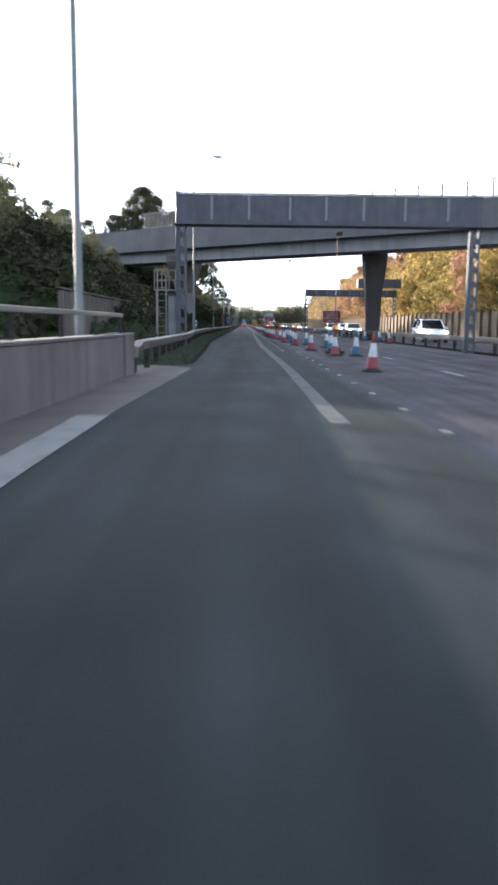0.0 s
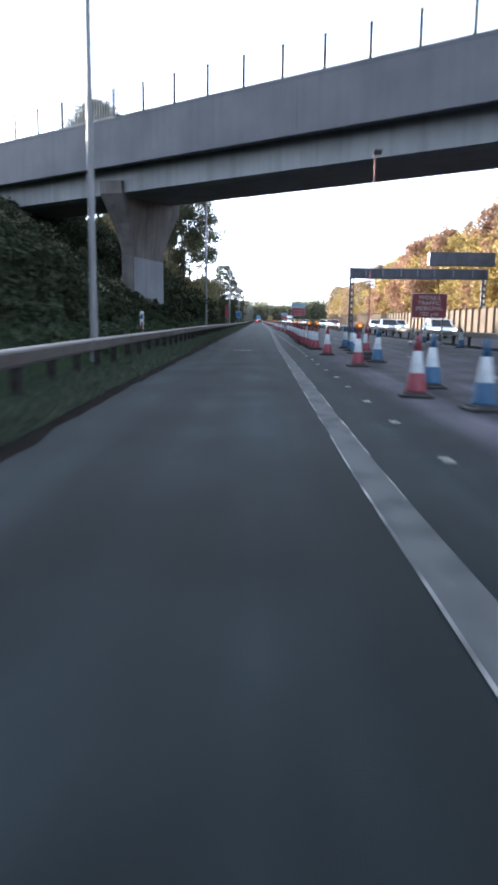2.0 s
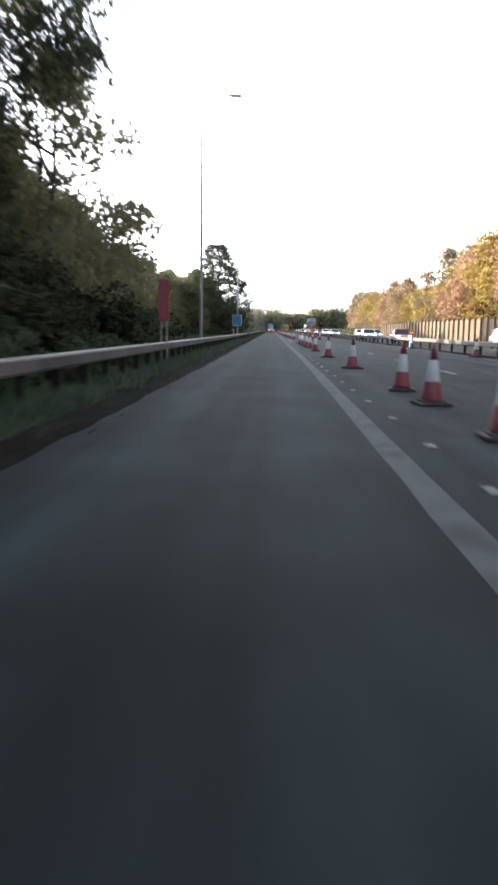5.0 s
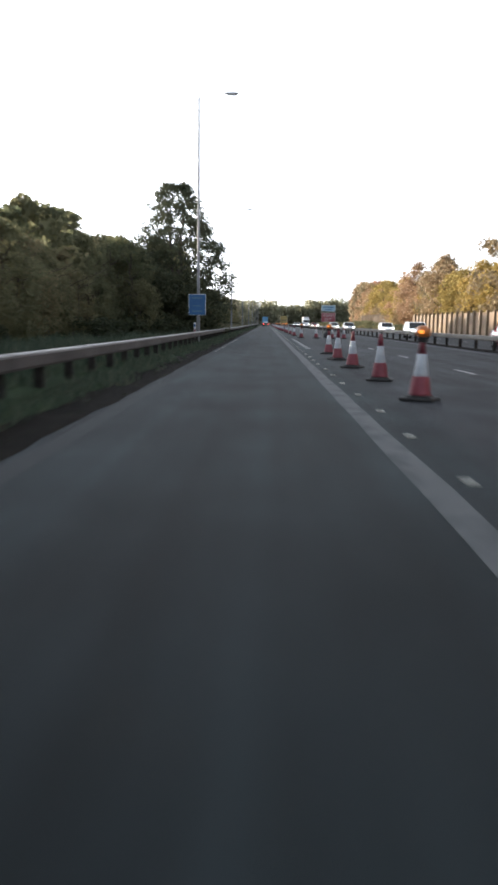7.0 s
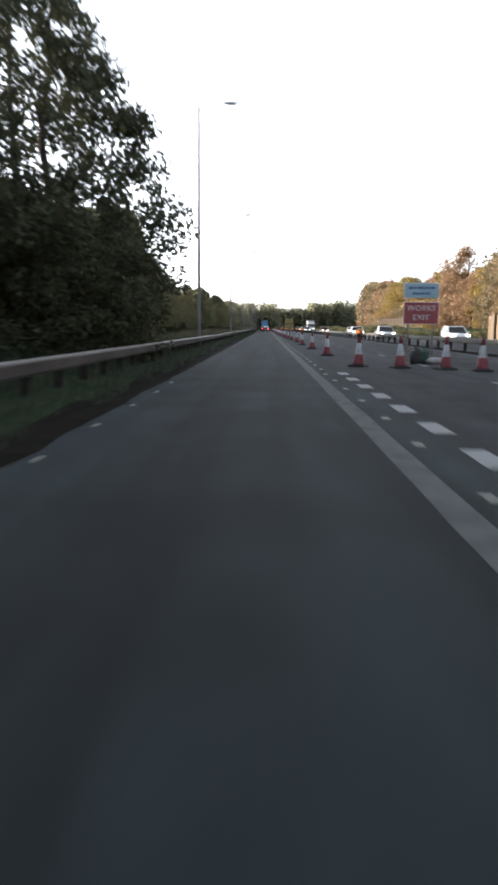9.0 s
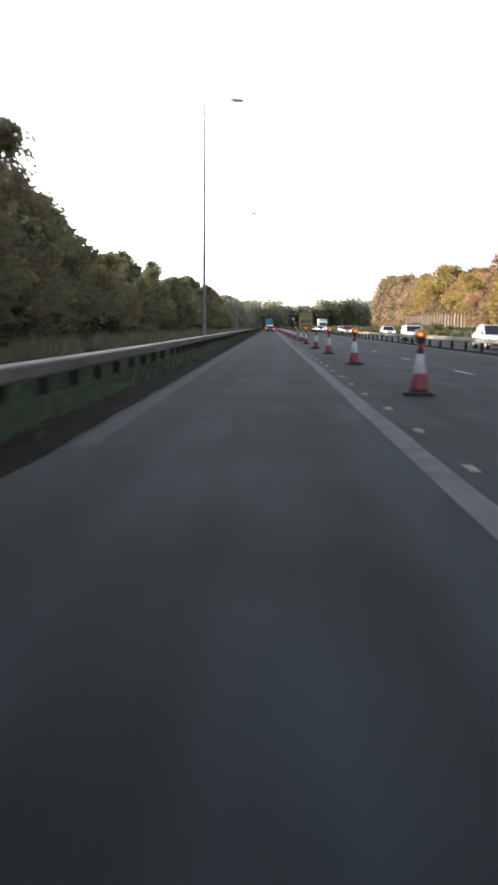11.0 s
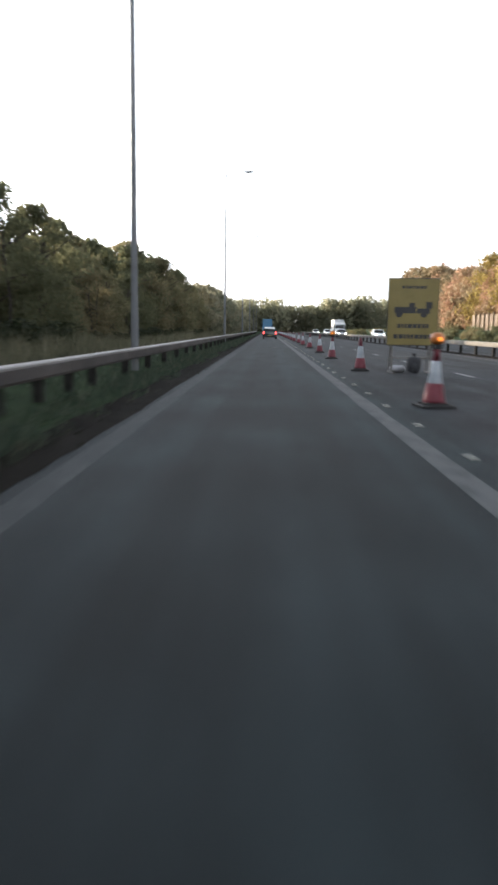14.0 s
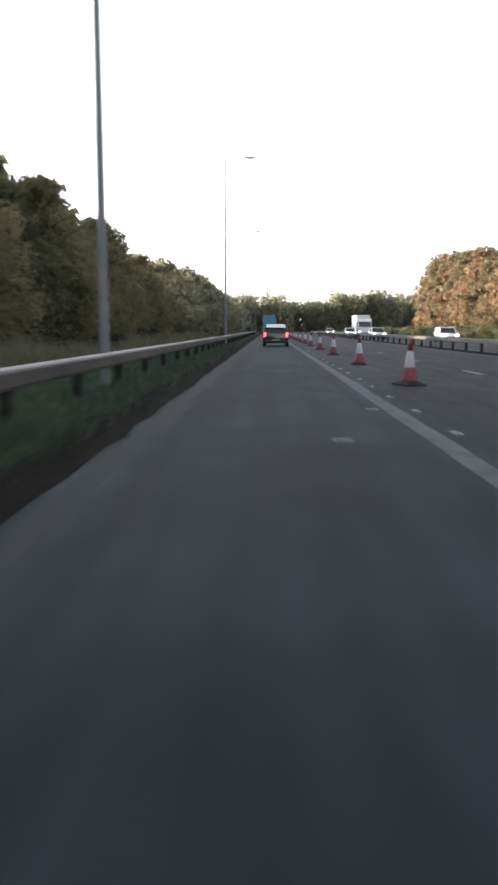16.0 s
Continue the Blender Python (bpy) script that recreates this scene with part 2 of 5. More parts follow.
GALV_DULL = surface("weathered_steel", (0.118, 0.110, 0.099), (0.215, 0.202, 0.184), 0.6, 1.5, 30.0, 0.1, 0.35, stretch=(1, 0.3, 1))
RAIL_BROWN = surface("dirty_rail_steel", (0.052, 0.046, 0.039), (0.105, 0.094, 0.080), 0.7, 1.5, 30.0, 0.1, 0.2, stretch=(1, 0.3, 1))
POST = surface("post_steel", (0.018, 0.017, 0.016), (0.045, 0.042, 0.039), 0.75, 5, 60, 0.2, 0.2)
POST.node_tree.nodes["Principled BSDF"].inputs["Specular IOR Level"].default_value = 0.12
GANTRY = surface("gantry_paint", (0.028, 0.032, 0.050), (0.056, 0.061, 0.082), 0.5, 1.6, 18, 0.08, streak=0.5)
GANTRY_RIB = surface("gantry_rib", (0.115, 0.123, 0.140), (0.175, 0.184, 0.20), 0.5, 2, 30, 0.05)
BARK = surface("bark", (0.028, 0.022, 0.017), (0.075, 0.062, 0.050), 0.95, 5.0, 40.0, 0.8, stretch=(1, 1, 0.2))
TIMBER = surface("fence_timber", (0.10, 0.066, 0.039), (0.17, 0.118, 0.072), 0.85, 2.0, 40.0, 0.3, stretch=(1, 1, 0.12), per_object=0.25)
TIMBER_POST = surface("fence_post_timber", (0.125, 0.088, 0.054), (0.20, 0.147, 0.094), 0.85, 2.0, 40.0, 0.3, stretch=(1, 1, 0.12), per_object=0.15)
FENCE_GREY = surface("weathered_boards", (0.055, 0.046, 0.039), (0.105, 0.091, 0.080), 0.9, 2.0, 40.0, 0.3, stretch=(1, 1, 0.12), per_object=0.3)
CONE_RED = surface("cone_red", (0.118, 0.014, 0.025), (0.17, 0.025, 0.039), 0.55, 7, 50, 0.05, per_object=0.12)
CONE_BLUE = surface("cone_blue", (0.008, 0.048, 0.112), (0.016, 0.078, 0.165), 0.55, 7, 50, 0.05, per_object=0.12)
SLEEVE = surface("reflective_sleeve", (0.27, 0.30, 0.33), (0.38, 0.41, 0.44), 0.45, 8, 60, 0.05, per_object=0.08)
RUBBER = surface("black_rubber", (0.012, 0.012, 0.012), (0.028, 0.027, 0.026), 0.8, 9, 60, 0.2)
AMBER = glow("amber_lens", (1.0, 0.28, 0.03), 0.8)
AMBER_OFF = glossy("amber_lens_off", (0.36, 0.115, 0.022), 0.35)
SIGN_RED = surface("sign_red", (0.18, 0.030, 0.043), (0.24, 0.048, 0.060), 0.45, 1.5, 20, 0.02)
SIGN_WHITE = surface("sign_white", (0.46, 0.47, 0.48), (0.58, 0.59, 0.60), 0.45, 2, 20, 0.02)
SIGN_PALE = surface("sign_pale_blue", (0.20, 0.32, 0.41), (0.28, 0.41, 0.49), 0.45, 2, 20, 0.02)
SIGN_FADED = surface("sign_faded_pink", (0.27, 0.12, 0.14), (0.34, 0.17, 0.19), 0.5, 2, 20, 0.02)
SIGN_BLUE = surface("sign_blue", (0.007, 0.058, 0.165), (0.012, 0.080, 0.205), 0.4, 2, 20, 0.02)
SIGN_MARK = surface("sign_dull_marking", (0.045, 0.105, 0.16), (0.065, 0.13, 0.19), 0.45, 2, 20, 0.02)
SIGN_YELLOW = surface("sign_yellow", (0.175, 0.135, 0.036), (0.225, 0.178, 0.052), 0.45, 2, 20, 0.02)
SIGN_BLACK = surface("sign_black", (0.018, 0.018, 0.02), (0.03, 0.03, 0.03), 0.5, 2, 20, 0.02)
SANDBAG = surface("sandbag", (0.22, 0.22, 0.24), (0.36, 0.36, 0.38), 0.9, 8, 90, 0.4)
SANDBAG_DARK = surface("dark_sandbag", (0.022, 0.023, 0.026), (0.05, 0.05, 0.055), 0.9, 8, 90, 0.4)
SANDBAG_GREEN = surface("green_sandbag", (0.03, 0.075, 0.06), (0.05, 0.11, 0.085), 0.9, 8, 90, 0.4)
TYRE = surface("tyre", (0.010, 0.010, 0.010), (0.022, 0.022, 0.022), 0.85, 12, 60, 0.2)
RIM = surface("wheel_rim", (0.28, 0.28, 0.29), (0.42, 0.42, 0.43), 0.35, 10, 60, 0.0, 0.8)
GLASS = glossy("car_glass", (0.006, 0.008, 0.010), 0.06, 0.0, 0.0)
PAINT_DARK = glossy("dark_green_paint", (0.020, 0.034, 0.030), 0.22, 0.1, 0.9)
PAINT_SILVER = glossy("silver_paint", (0.42, 0.43, 0.45), 0.25, 0.5, 0.8)
PAINT_WHITE = glossy("white_paint", (0.68, 0.69, 0.70), 0.25, 0.0, 0.8)
PAINT_RED = glossy("red_paint", (0.32, 0.02, 0.02), 0.25, 0.0, 0.8)
PAINT_BLUE = glossy("blue_paint", (0.05, 0.16, 0.28), 0.4, 0.0, 0.3)
TRIM = surface("black_trim", (0.010, 0.010, 0.011), (0.02, 0.02, 0.02), 0.6, 9, 60, 0.1)
TAIL = glow("tail_lamp", (1.0, 0.06, 0.05), 2.6)
HEAD = glow("head_lamp", (1.0, 0.95, 0.85), 3.0)
PLATE = surface("plate_plain", (0.24, 0.21, 0.085), (0.30, 0.26, 0.11), 0.5, 8, 40, 0.02)
LEAF_DARK = leaves("leaf_green", [(0.082, 0.094, 0.054), (0.122, 0.126, 0.070), (0.170, 0.158, 0.088), (0.225, 0.180, 0.105)], 0.32, 0.64)
# tall and lone trees: backlit shade is put into a darker leaf colour
LEAF_SHADE = leaves("leaf_backlit_shade", [(0.042, 0.050, 0.032), (0.066, 0.074, 0.042), (0.105, 0.098, 0.055)], 0.6, 0.28)
# far belt leaves: colour paled to stand in for distance haze
LEAF_HAZED = leaves("leaf_hazed_green", [(0.16, 0.168, 0.12), (0.215, 0.21, 0.145), (0.27, 0.245, 0.165)], 0.5, 0.68)
LEAF_RUST = leaves("leaf_rust", [(0.185, 0.128, 0.080), (0.29, 0.172, 0.108), (0.39, 0.225, 0.155)], 0.5, 0.48)
LEAF_GOLD = leaves("leaf_gold", [(0.180, 0.152, 0.056), (0.285, 0.212, 0.070), (0.38, 0.27, 0.090)], 0.5, 0.5)
# far wood leaves: lightened further, the haze is put into the colour
LEAF_FAR_HAZE = leaves("leaf_far_haze", [(0.19, 0.205, 0.145), (0.25, 0.25, 0.17), (0.31, 0.28, 0.19)], 0.6, 0.72)
LEAF_WARM = leaves("leaf_autumn", [(0.145, 0.124, 0.080), (0.205, 0.165, 0.098), (0.27, 0.20, 0.12), (0.33, 0.215, 0.135), (0.34, 0.185, 0.135)], 0.28, 0.5)
# scrub colour lowered to stand in for the shade under the tall trees
LEAF_BUSH = leaves("leaf_shaded_scrub", [(0.013, 0.018, 0.009), (0.024, 0.031, 0.014), (0.046, 0.046, 0.022)], 0.6, 0.25)
GRASS = leaves("grass_blades", [(0.024, 0.040, 0.028), (0.052, 0.075, 0.052), (0.125, 0.130, 0.090)], 0.92, 0.45)
FERN = leaves("fern_fronds", [(0.026, 0.044, 0.025), (0.044, 0.064, 0.034), (0.075, 0.076, 0.044)], 0.9, 0.4)
STRAW = leaves("dry_grass", [(0.075, 0.080, 0.050), (0.125, 0.120, 0.075), (0.19, 0.170, 0.115)], 0.9, 0.3)


# ---- mesh helpers ----
class Shell:
    """Collects vertices and faces of one mesh."""

    def __init__(self):
        self.v, self.f = [], []

    def box(self, x0, x1, y0, y1, z0, z1, c=0.0):
        if c <= 0:
            k = len(self.v)
            self.v += [(x, y, z) for x in (x0, x1) for y in (y0, y1) for z in (z0, z1)]
            self.f += [tuple(k + i for i in q) for q in ((0, 1, 3, 2), (4, 6, 7, 5), (0, 4, 5, 1), (2, 3, 7, 6), (0, 2, 6, 4), (1, 5, 7, 3))]
            return self
        bm = bmesh.new()
        bmesh.ops.create_cube(bm, size=1)
        for w in bm.verts:
            w.co = Vector(((x0, x1)[w.co.x > 0], (y0, y1)[w.co.y > 0], (z0, z1)[w.co.z > 0]))
        bmesh.ops.bevel(bm, geom=bm.edges[:], offset=c, segments=2, affect="EDGES", profile=0.5)
        self.take(bm)
        return self

    def take(self, bm, m=None):
        k = len(self.v)
        bm.verts.index_update()
        self.v += [tuple((m @ w.co) if m else w.co) for w in bm.verts]
        self.f += [tuple(k + w.index for w in q.verts) for q in bm.faces]
        bm.free()

    def rod(self, p, q, r0, r1=None, n=8):
        r1 = r0 if r1 is None else r1
        p, q = Vector(p), Vector(q)
        d = (q - p).normalized()
        a = d.orthogonal().normalized()
        b = d.cross(a)
        k = len(self.v)
        for c, r in ((p, r0), (q, r1)):
            self.v += [tuple(c + r * (math.cos(2 * math.pi * i / n) * a + math.sin(2 * math.pi * i / n) * b)) for i in range(n)]
        self.f += [(k + i, k + (i + 1) % n, k + n + (i + 1) % n, k + n + i) for i in range(n)]
        self.f += [tuple(k + n - 1 - i for i in range(n)), tuple(k + n + i for i in range(n))]
        return self

    def turned(self, rings, n=16, x=0, y=0):
        """A body of revolution round the upright axis through (x, y): rings of (radius, height)."""
        k = len(self.v)
        for r, z in rings:
            self.v += [(x + r * math.cos(2 * math.pi * i / n), y + r * math.sin(2 * math.pi * i / n), z) for i in range(n)]
        for j in range(len(rings) - 1):
            a = k + j * n
            self.f += [(a + i, a + (i + 1) % n, a + n + (i + 1) % n, a + n + i) for i in range(n)]
        self.f += [tuple(k + n - 1 - i for i in range(n)), tuple(k + (len(rings) - 1) * n + i for i in range(n))]
        return self

    def loft(self, sections):
        """Skins closed sections that have equal numbers of points."""
        k, n = len(self.v), len(sections[0])
        for s in sections:
            self.v += [tuple(p) for p in s]
        for j in range(len(sections) - 1):
            a = k + j * n
            self.f += [(a + i, a + (i + 1) % n, a + n + (i + 1) % n, a + n + i) for i in range(n)]
        self.f += [tuple(k + n - 1 - i for i in range(n)), tuple(k + (len(sections) - 1) * n + i for i in range(n))]
        return self

    def mesh(self, name, material, smooth=False):
        me = bpy.data.meshes.new(name)
        me.from_pydata(self.v, [], self.f)
        bm = bmesh.new()
        bm.from_mesh(me)
        bmesh.ops.recalc_face_normals(bm, faces=bm.faces[:])
        bm.to_mesh(me)
        bm.free()
        me.materials.append(material)
        if smooth:
            me.polygons.foreach_set("use_smooth", [True] * len(me.polygons))
        return me


def part(name, shell, material, parent=None, label="", smooth=False):
    data = shell.mesh(name, material, smooth) if isinstance(shell, Shell) else shell
    ob = new(name, data)
    ob.parent = parent
    if label:
        tagged(ob, label)
    return ob


def thing(name, label, category, group="", kind="", at=None):
    ob = tagged(new(name), label, category, group, kind)
    ob.empty_display_size = 0.2
    if at is not None:
        ob.matrix_basis = at
    return ob


def setting(name, shell, material, label="", smooth=False):
    return tagged(part(name, shell, material, None, "", smooth), label, kind="structure")


rng = np.random.default_rng(7)


# ---- ground ----
def ease(a, b, v):
    u = min(1.0, max(0.0, (v - a) / (b - a)))
    return u * u * (3 - 2 * u)


def tarmac_edge(y):
    """The left edge of the asphalt, which drifts outwards past the gantry."""
    return float(np.interp(y, (20, 28, 36, 44, 52), (-2.88, -3.12, -3.26, -3.52, -3.70)))


def ground_z(x, y):
    """Height of the land: banks beside the carriageways, a cutting round the overbridge."""
    edge_x = tarmac_edge(y) - 0.05
    if edge_x <= x <= 20.3:
        return -0.12
    if x < edge_x:
        d = edge_x - x
        base = 0.12 * ease(0, 0.5, d) + 0.10 * ease(0.5, 3, d)
        cut = ease(22, 46, y) * (1 - ease(92, 128, y))
        near = 1 - ease(21.6, 24.5, y)
        after = ease(88, 100, y) * (1 - ease(128, 150, y))
        rise = cut * min(6.6, 0.66 * max(0.0, d - 1.4)) + after * 2.2 * ease(1.5, 9, d) + 1.2 * ease(6, 26, d)
        bump = 0.10 * noise.noise((x * 0.35, y * 0.35, 0)) * ease(0.4, 3, d)
        return (base + rise + bump) * (1 - near) + near * (-0.12)
    d = x - 20.3
    return 0.05 + 1.6 * ease(0.6, 14, d) + 0.15 * noise.noise((x * 0.2, y * 0.2, 3)) * ease(0, 3, d) + 5.5 * ease(2, 14, d) * ease(25, 40, y) * (1 - ease(70, 90, y))


def build_ground():
    xs = [-3000, -1200, -500, -220, -120, -70, -50, -40] + [-34 + i for i in range(22)] + [-12 + 0.5 * i for i in range(17)] + [-3.74, -3.5, -3.3, -3.1, -2.9, -2.7, 20.29] + [20.6 + i for i in range(20)] + [45, 60, 90, 150, 300, 600, 1400, 3000]
    ys = [-600, -200, -100, -60, -40] + [-30 + 2 * i for i in range(200)] + [375 + 8 * i for i in range(60)] + [900, 1100, 1500, 2200, 3200, 4600]
    v = [(x, y, ground_z(x, y)) for y in ys for x in xs]
    n = len(xs)
    f = [(j * n + i, j * n + i + 1, (j + 1) * n + i + 1, (j + 1) * n + i) for j in range(len(ys) - 1) for i in range(n - 1)]
    s = Shell()
    s.v, s.f = v, f
    return setting("ground", s, SOIL, "dark grassy verges and earth banks beside the motorway", True)


ground = build_ground()
road = setting("road", Shell().box(-3.7, 9.0, -60, 900, -0.4, 0.0), ASPHALT, "dark grey worn asphalt carriageway with faint wheel tracks")
setting("road_opposite", Shell().box(9.7, 20.2, -60, 900, -0.4, -0.004), ASPHALT, "dark grey asphalt of the opposite carriageway")
setting("central_reserve", Shell().box(9.0, 9.7, -60, 900, -0.4, 0.03), DIRT, "narrow dirty strip between the carriageways")
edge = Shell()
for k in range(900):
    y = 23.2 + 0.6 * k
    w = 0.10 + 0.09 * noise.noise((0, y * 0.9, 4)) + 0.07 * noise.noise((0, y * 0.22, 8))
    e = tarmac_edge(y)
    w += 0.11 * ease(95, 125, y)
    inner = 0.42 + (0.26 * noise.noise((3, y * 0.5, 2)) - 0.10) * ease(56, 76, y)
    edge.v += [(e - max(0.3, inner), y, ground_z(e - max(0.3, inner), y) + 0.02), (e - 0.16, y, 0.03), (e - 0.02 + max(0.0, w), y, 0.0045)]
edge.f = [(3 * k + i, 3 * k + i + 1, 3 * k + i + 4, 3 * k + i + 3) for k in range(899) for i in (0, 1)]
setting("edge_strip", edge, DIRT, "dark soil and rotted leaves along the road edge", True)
apron = Shell()
apron.v = [(-5.4, -60, 0.004), (-3.22, -60, 0.004), (-3.2, 11, 0.004), (-2.9, 19.5, 0.004), (-2.84, 21.2, 0.004), (-3.9, 22.3, 0.004), (-7.6, 22.0, 0.004), (-7.6, -60, 0.004)]
apron.v += [(x, y, -0.3) for x, y, z in apron.v]
apron.f = [tuple(range(8)), tuple(15 - i for i in range(8))] + [(i, (i + 1) % 8, 8 + (i + 1) % 8, 8 + i) for i in range(8)]
setting("apron", apron, APRON, "brownish surfaced strip beside a concrete parapet")

# ---- road markings ----
def strip(x0, x1, y0, y1, z=0.003):
    s = Shell()
    n = max(1, int((y1 - y0) / 1.2))
    for i in range(n + 1):
        y = y0 + (y1 - y0) * i / n
        w = 0.012
        s.v += [(x0 + random.uniform(-w, w), y, z), (x1 + random.uniform(-w, w), y, z)]
    s.f = [(2 * i, 2 * i + 1, 2 * i + 3, 2 * i + 2) for i in range(n)]
    return s


LINE_Y, LINE_X = (9.7, 22, 30, 45, 60, 72, 85, 100, 115, 130), (-0.24, -0.22, -0.31, -0.45, -0.41, -0.38, -0.30, -0.17, -0.06, 0.0)
solid = strip(-0.13, 0.13, 9.7, 700)
solid.v = [(x + float(np.interp(y, LINE_Y, LINE_X)), y, z) for x, y, z in solid.v]
setting("solid_line", solid, PAINT, "worn white solid line")
setting("edge_line_apron", strip(-3.6, -3.19, -20, 10.2, 0.009), APRON_LINE, "dirty white edge line beside the apron")
for y0, y1, wear in ((118, 150, FADED_MORE), (222, 316, FADED), (316.5, 600, FADED_MORE)):
    setting("faded_edge_line", strip(-3.42, -3.18, y0, y1, 0.002), wear, "almost worn away edge line")
for side, y0, y1 in ((-0.125, 38, 76), (0.125, 44, 62)):
    s, y = Shell(), y0
    while y < y1:
        run = random.uniform(0.5, 2.6)
        w = random.uniform(0.005, 0.011)
        k = len(s.v)
        for i in range(4):
            u = random.uniform(-0.004, 0.004)
            s.v += [(side - w + u, y + run * i / 3, 0.008), (side + w + u, y + run * i / 3, 0.008)]
        s.f += [(k + 2 * i, k + 2 * i + 1, k + 2 * i + 3, k + 2 * i + 2) for i in range(3)]
        y += run + random.uniform(0.15, 1.3)
    s.v = [(x + float(np.interp(y, LINE_Y, LINE_X)), y, z) for x, y, z in s.v]
    setting("old_line_edge", s, PAINT_EDGE, "thin bright edge of older paint under the solid line")
setting("offside_line", strip(8.2, 8.38, -20, 700), PAINT, "worn white edge line by the central reserve")
for x in (10.3, 17.6):
    setting("opposite_edge_line", strip(x, x + 0.18, -20, 700), PAINT, "worn white edge line")
dash = strip(-0.06, 0.06, 0, 2.0, 0).mesh("lane_dash", PAINT_NEW)
for k in range(64):
    tagged(part("lane_dash", dash, None, road), "").location = (3.95, -8 + 9.0 * k, 0.004)
odash = strip(-0.06, 0.06, 0, 2.0, 0).mesh("opposite_lane_dash", PAINT_NEW)
for k in range(64):
    part("lane_dash", odash, None, road).location = (14.0, -5 + 9.0 * k, 0.0)
mdash = strip(-0.13, 0.13, 0, 1.05, 0).mesh("merge_dash", PAINT_NEW)
for k in range(11):
    part("merge_dash", mdash, None, road).location = (0.79, 172.05 + 2.22 * k, 0.004)
stud_mesh = Shell().box(-0.05, 0.05, -0.045, 0.045, 0, 0.018, 0.006).mesh("road_stud", STUD)
for k in range(150):
    o = part("road_stud", stud_mesh, None, road)
    o.location, o.rotation_euler = ((0.87 if k < 14 else 0.32) + random.uniform(-0.03, 0.03), 1.6 + 2.44 * k + random.uniform(-0.1, 0.1), 0.0), (0, 0, random.uniform(-0.15, 0.15))
for k in range(11):
    o = part("road_stud", stud_mesh, None, road)
    o.location, o.scale = (-3.33 + random.uniform(-0.03, 0.03), 166.6 + 2.42 * k, 0.0), (0.8, 0.8, 0.8)
for x, y, a, w in ((-1.97, 69.4, 0.02, 0.38), (-2.05, 84.4, 0.1, 0.07), (-0.29, 333.7, 0.03, 0.09), (-1.06, 330.4, 0.05, 0.11)):
    o = part("tape_patch", Shell().box(-w, w, -0.04 - 0.14 * (w > 0.3), 0.04 + 0.05 * (w > 0.3), 0, 0.006), TAPE if w > 0.3 else PAINT_NEW, road, "strip of dirty white marking tape")
    o.location, o.rotation_euler = (x, y, 0.001), (0, 0, a)


# ---- crash barriers ----
def barrier(name, x, path, posts, z0, z1, depth, label, step_in):
    """An open box beam on steel posts: path is (x, y) points, posts are distances along y."""
    root = thing(name, label, "crash barrier")
    for (xa, ya, za), (xb, yb, zb) in zip(path, path[1:]):
        s = Shell()
        h = z1 - z0
        sec = [(0, 0), (depth, 0), (depth, 0.05), (depth * 0.35, 0.06), (depth * 0.35, h - 0.06), (depth, h - 0.05), (depth, h), (0, h), (-0.02, h - 0.04), (-0.02, 0.04)]
        s.loft([[(xx - u if step_in else xx + u, yy, zz + w) for u, w in sec] for xx, yy, zz in ((xa, ya + 0.01, za), (xb, yb - 0.01, zb))])
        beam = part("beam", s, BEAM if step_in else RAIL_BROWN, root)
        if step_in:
            # thin added cap that carries the beam top's sky sheen as colour
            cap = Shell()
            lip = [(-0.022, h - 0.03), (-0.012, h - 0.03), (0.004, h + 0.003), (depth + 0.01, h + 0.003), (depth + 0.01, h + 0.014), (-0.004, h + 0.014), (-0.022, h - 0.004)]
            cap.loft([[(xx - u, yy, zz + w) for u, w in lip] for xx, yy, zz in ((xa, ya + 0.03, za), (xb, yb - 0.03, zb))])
            part("top_flange", cap, BEAM_SHEEN, beam, "paler top cap, sky sheen put into its colour")
    side = -1 if step_in else 1
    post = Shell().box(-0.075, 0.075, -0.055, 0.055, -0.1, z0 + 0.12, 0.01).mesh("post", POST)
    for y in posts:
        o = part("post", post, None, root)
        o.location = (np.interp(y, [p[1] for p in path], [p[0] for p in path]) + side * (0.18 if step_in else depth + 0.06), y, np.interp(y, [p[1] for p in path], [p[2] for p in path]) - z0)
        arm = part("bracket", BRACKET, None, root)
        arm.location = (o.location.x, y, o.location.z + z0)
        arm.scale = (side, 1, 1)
    return root


BRACKET = Shell().box(-0.09, 0.03, -0.04, 0.04, 0.02, 0.16, 0.008).mesh("bracket", POST)


def beam_base(y):
    """Height of the beam's lower edge, which settles and rises a little along the verge."""
    return float(np.interp(y, (60, 86, 120, 155, 174, 234, 254, 286, 332), (0.55, 0.58, 0.53, 0.48, 0.48, 0.44, 0.47, 0.49, 0.53)))


left_path = [(-4.02, 18.75, 0.41), (-4.00, 19.15, 0.43), (-3.94, 19.4, 0.54), (-3.89, 20.2, 0.55), (-3.86, 24.0, 0.55), (-3.88, 30.0, 0.55), (-3.92, 35.0, 0.55), (-4.10, 40.0, 0.55), (-4.40, 46.0, 0.55), (-4.62, 54.0, 0.55)]
left_path += [(-4.68, 54 + 4.8 * k, beam_base(54 + 4.8 * k)) for k in range(1, 95)]
left_posts = [21.0 + 2.02 * k for k in range(40)] + [102.8 + 1.84 * k for k in range(75)] + [241.5 + 1.66 * k for k in range(31)] + [294.6 + 3.28 * k for k in range(63)]
barrier("crash_barrier", -4.78, left_path, left_posts, 0.55, 0.77, 0.17,
        "weathered steel box-beam crash barrier along the verge, with a turned-down end", True)
right_path = [(9.25, -60 + 9.6 * k, 0.50) for k in range(62)]
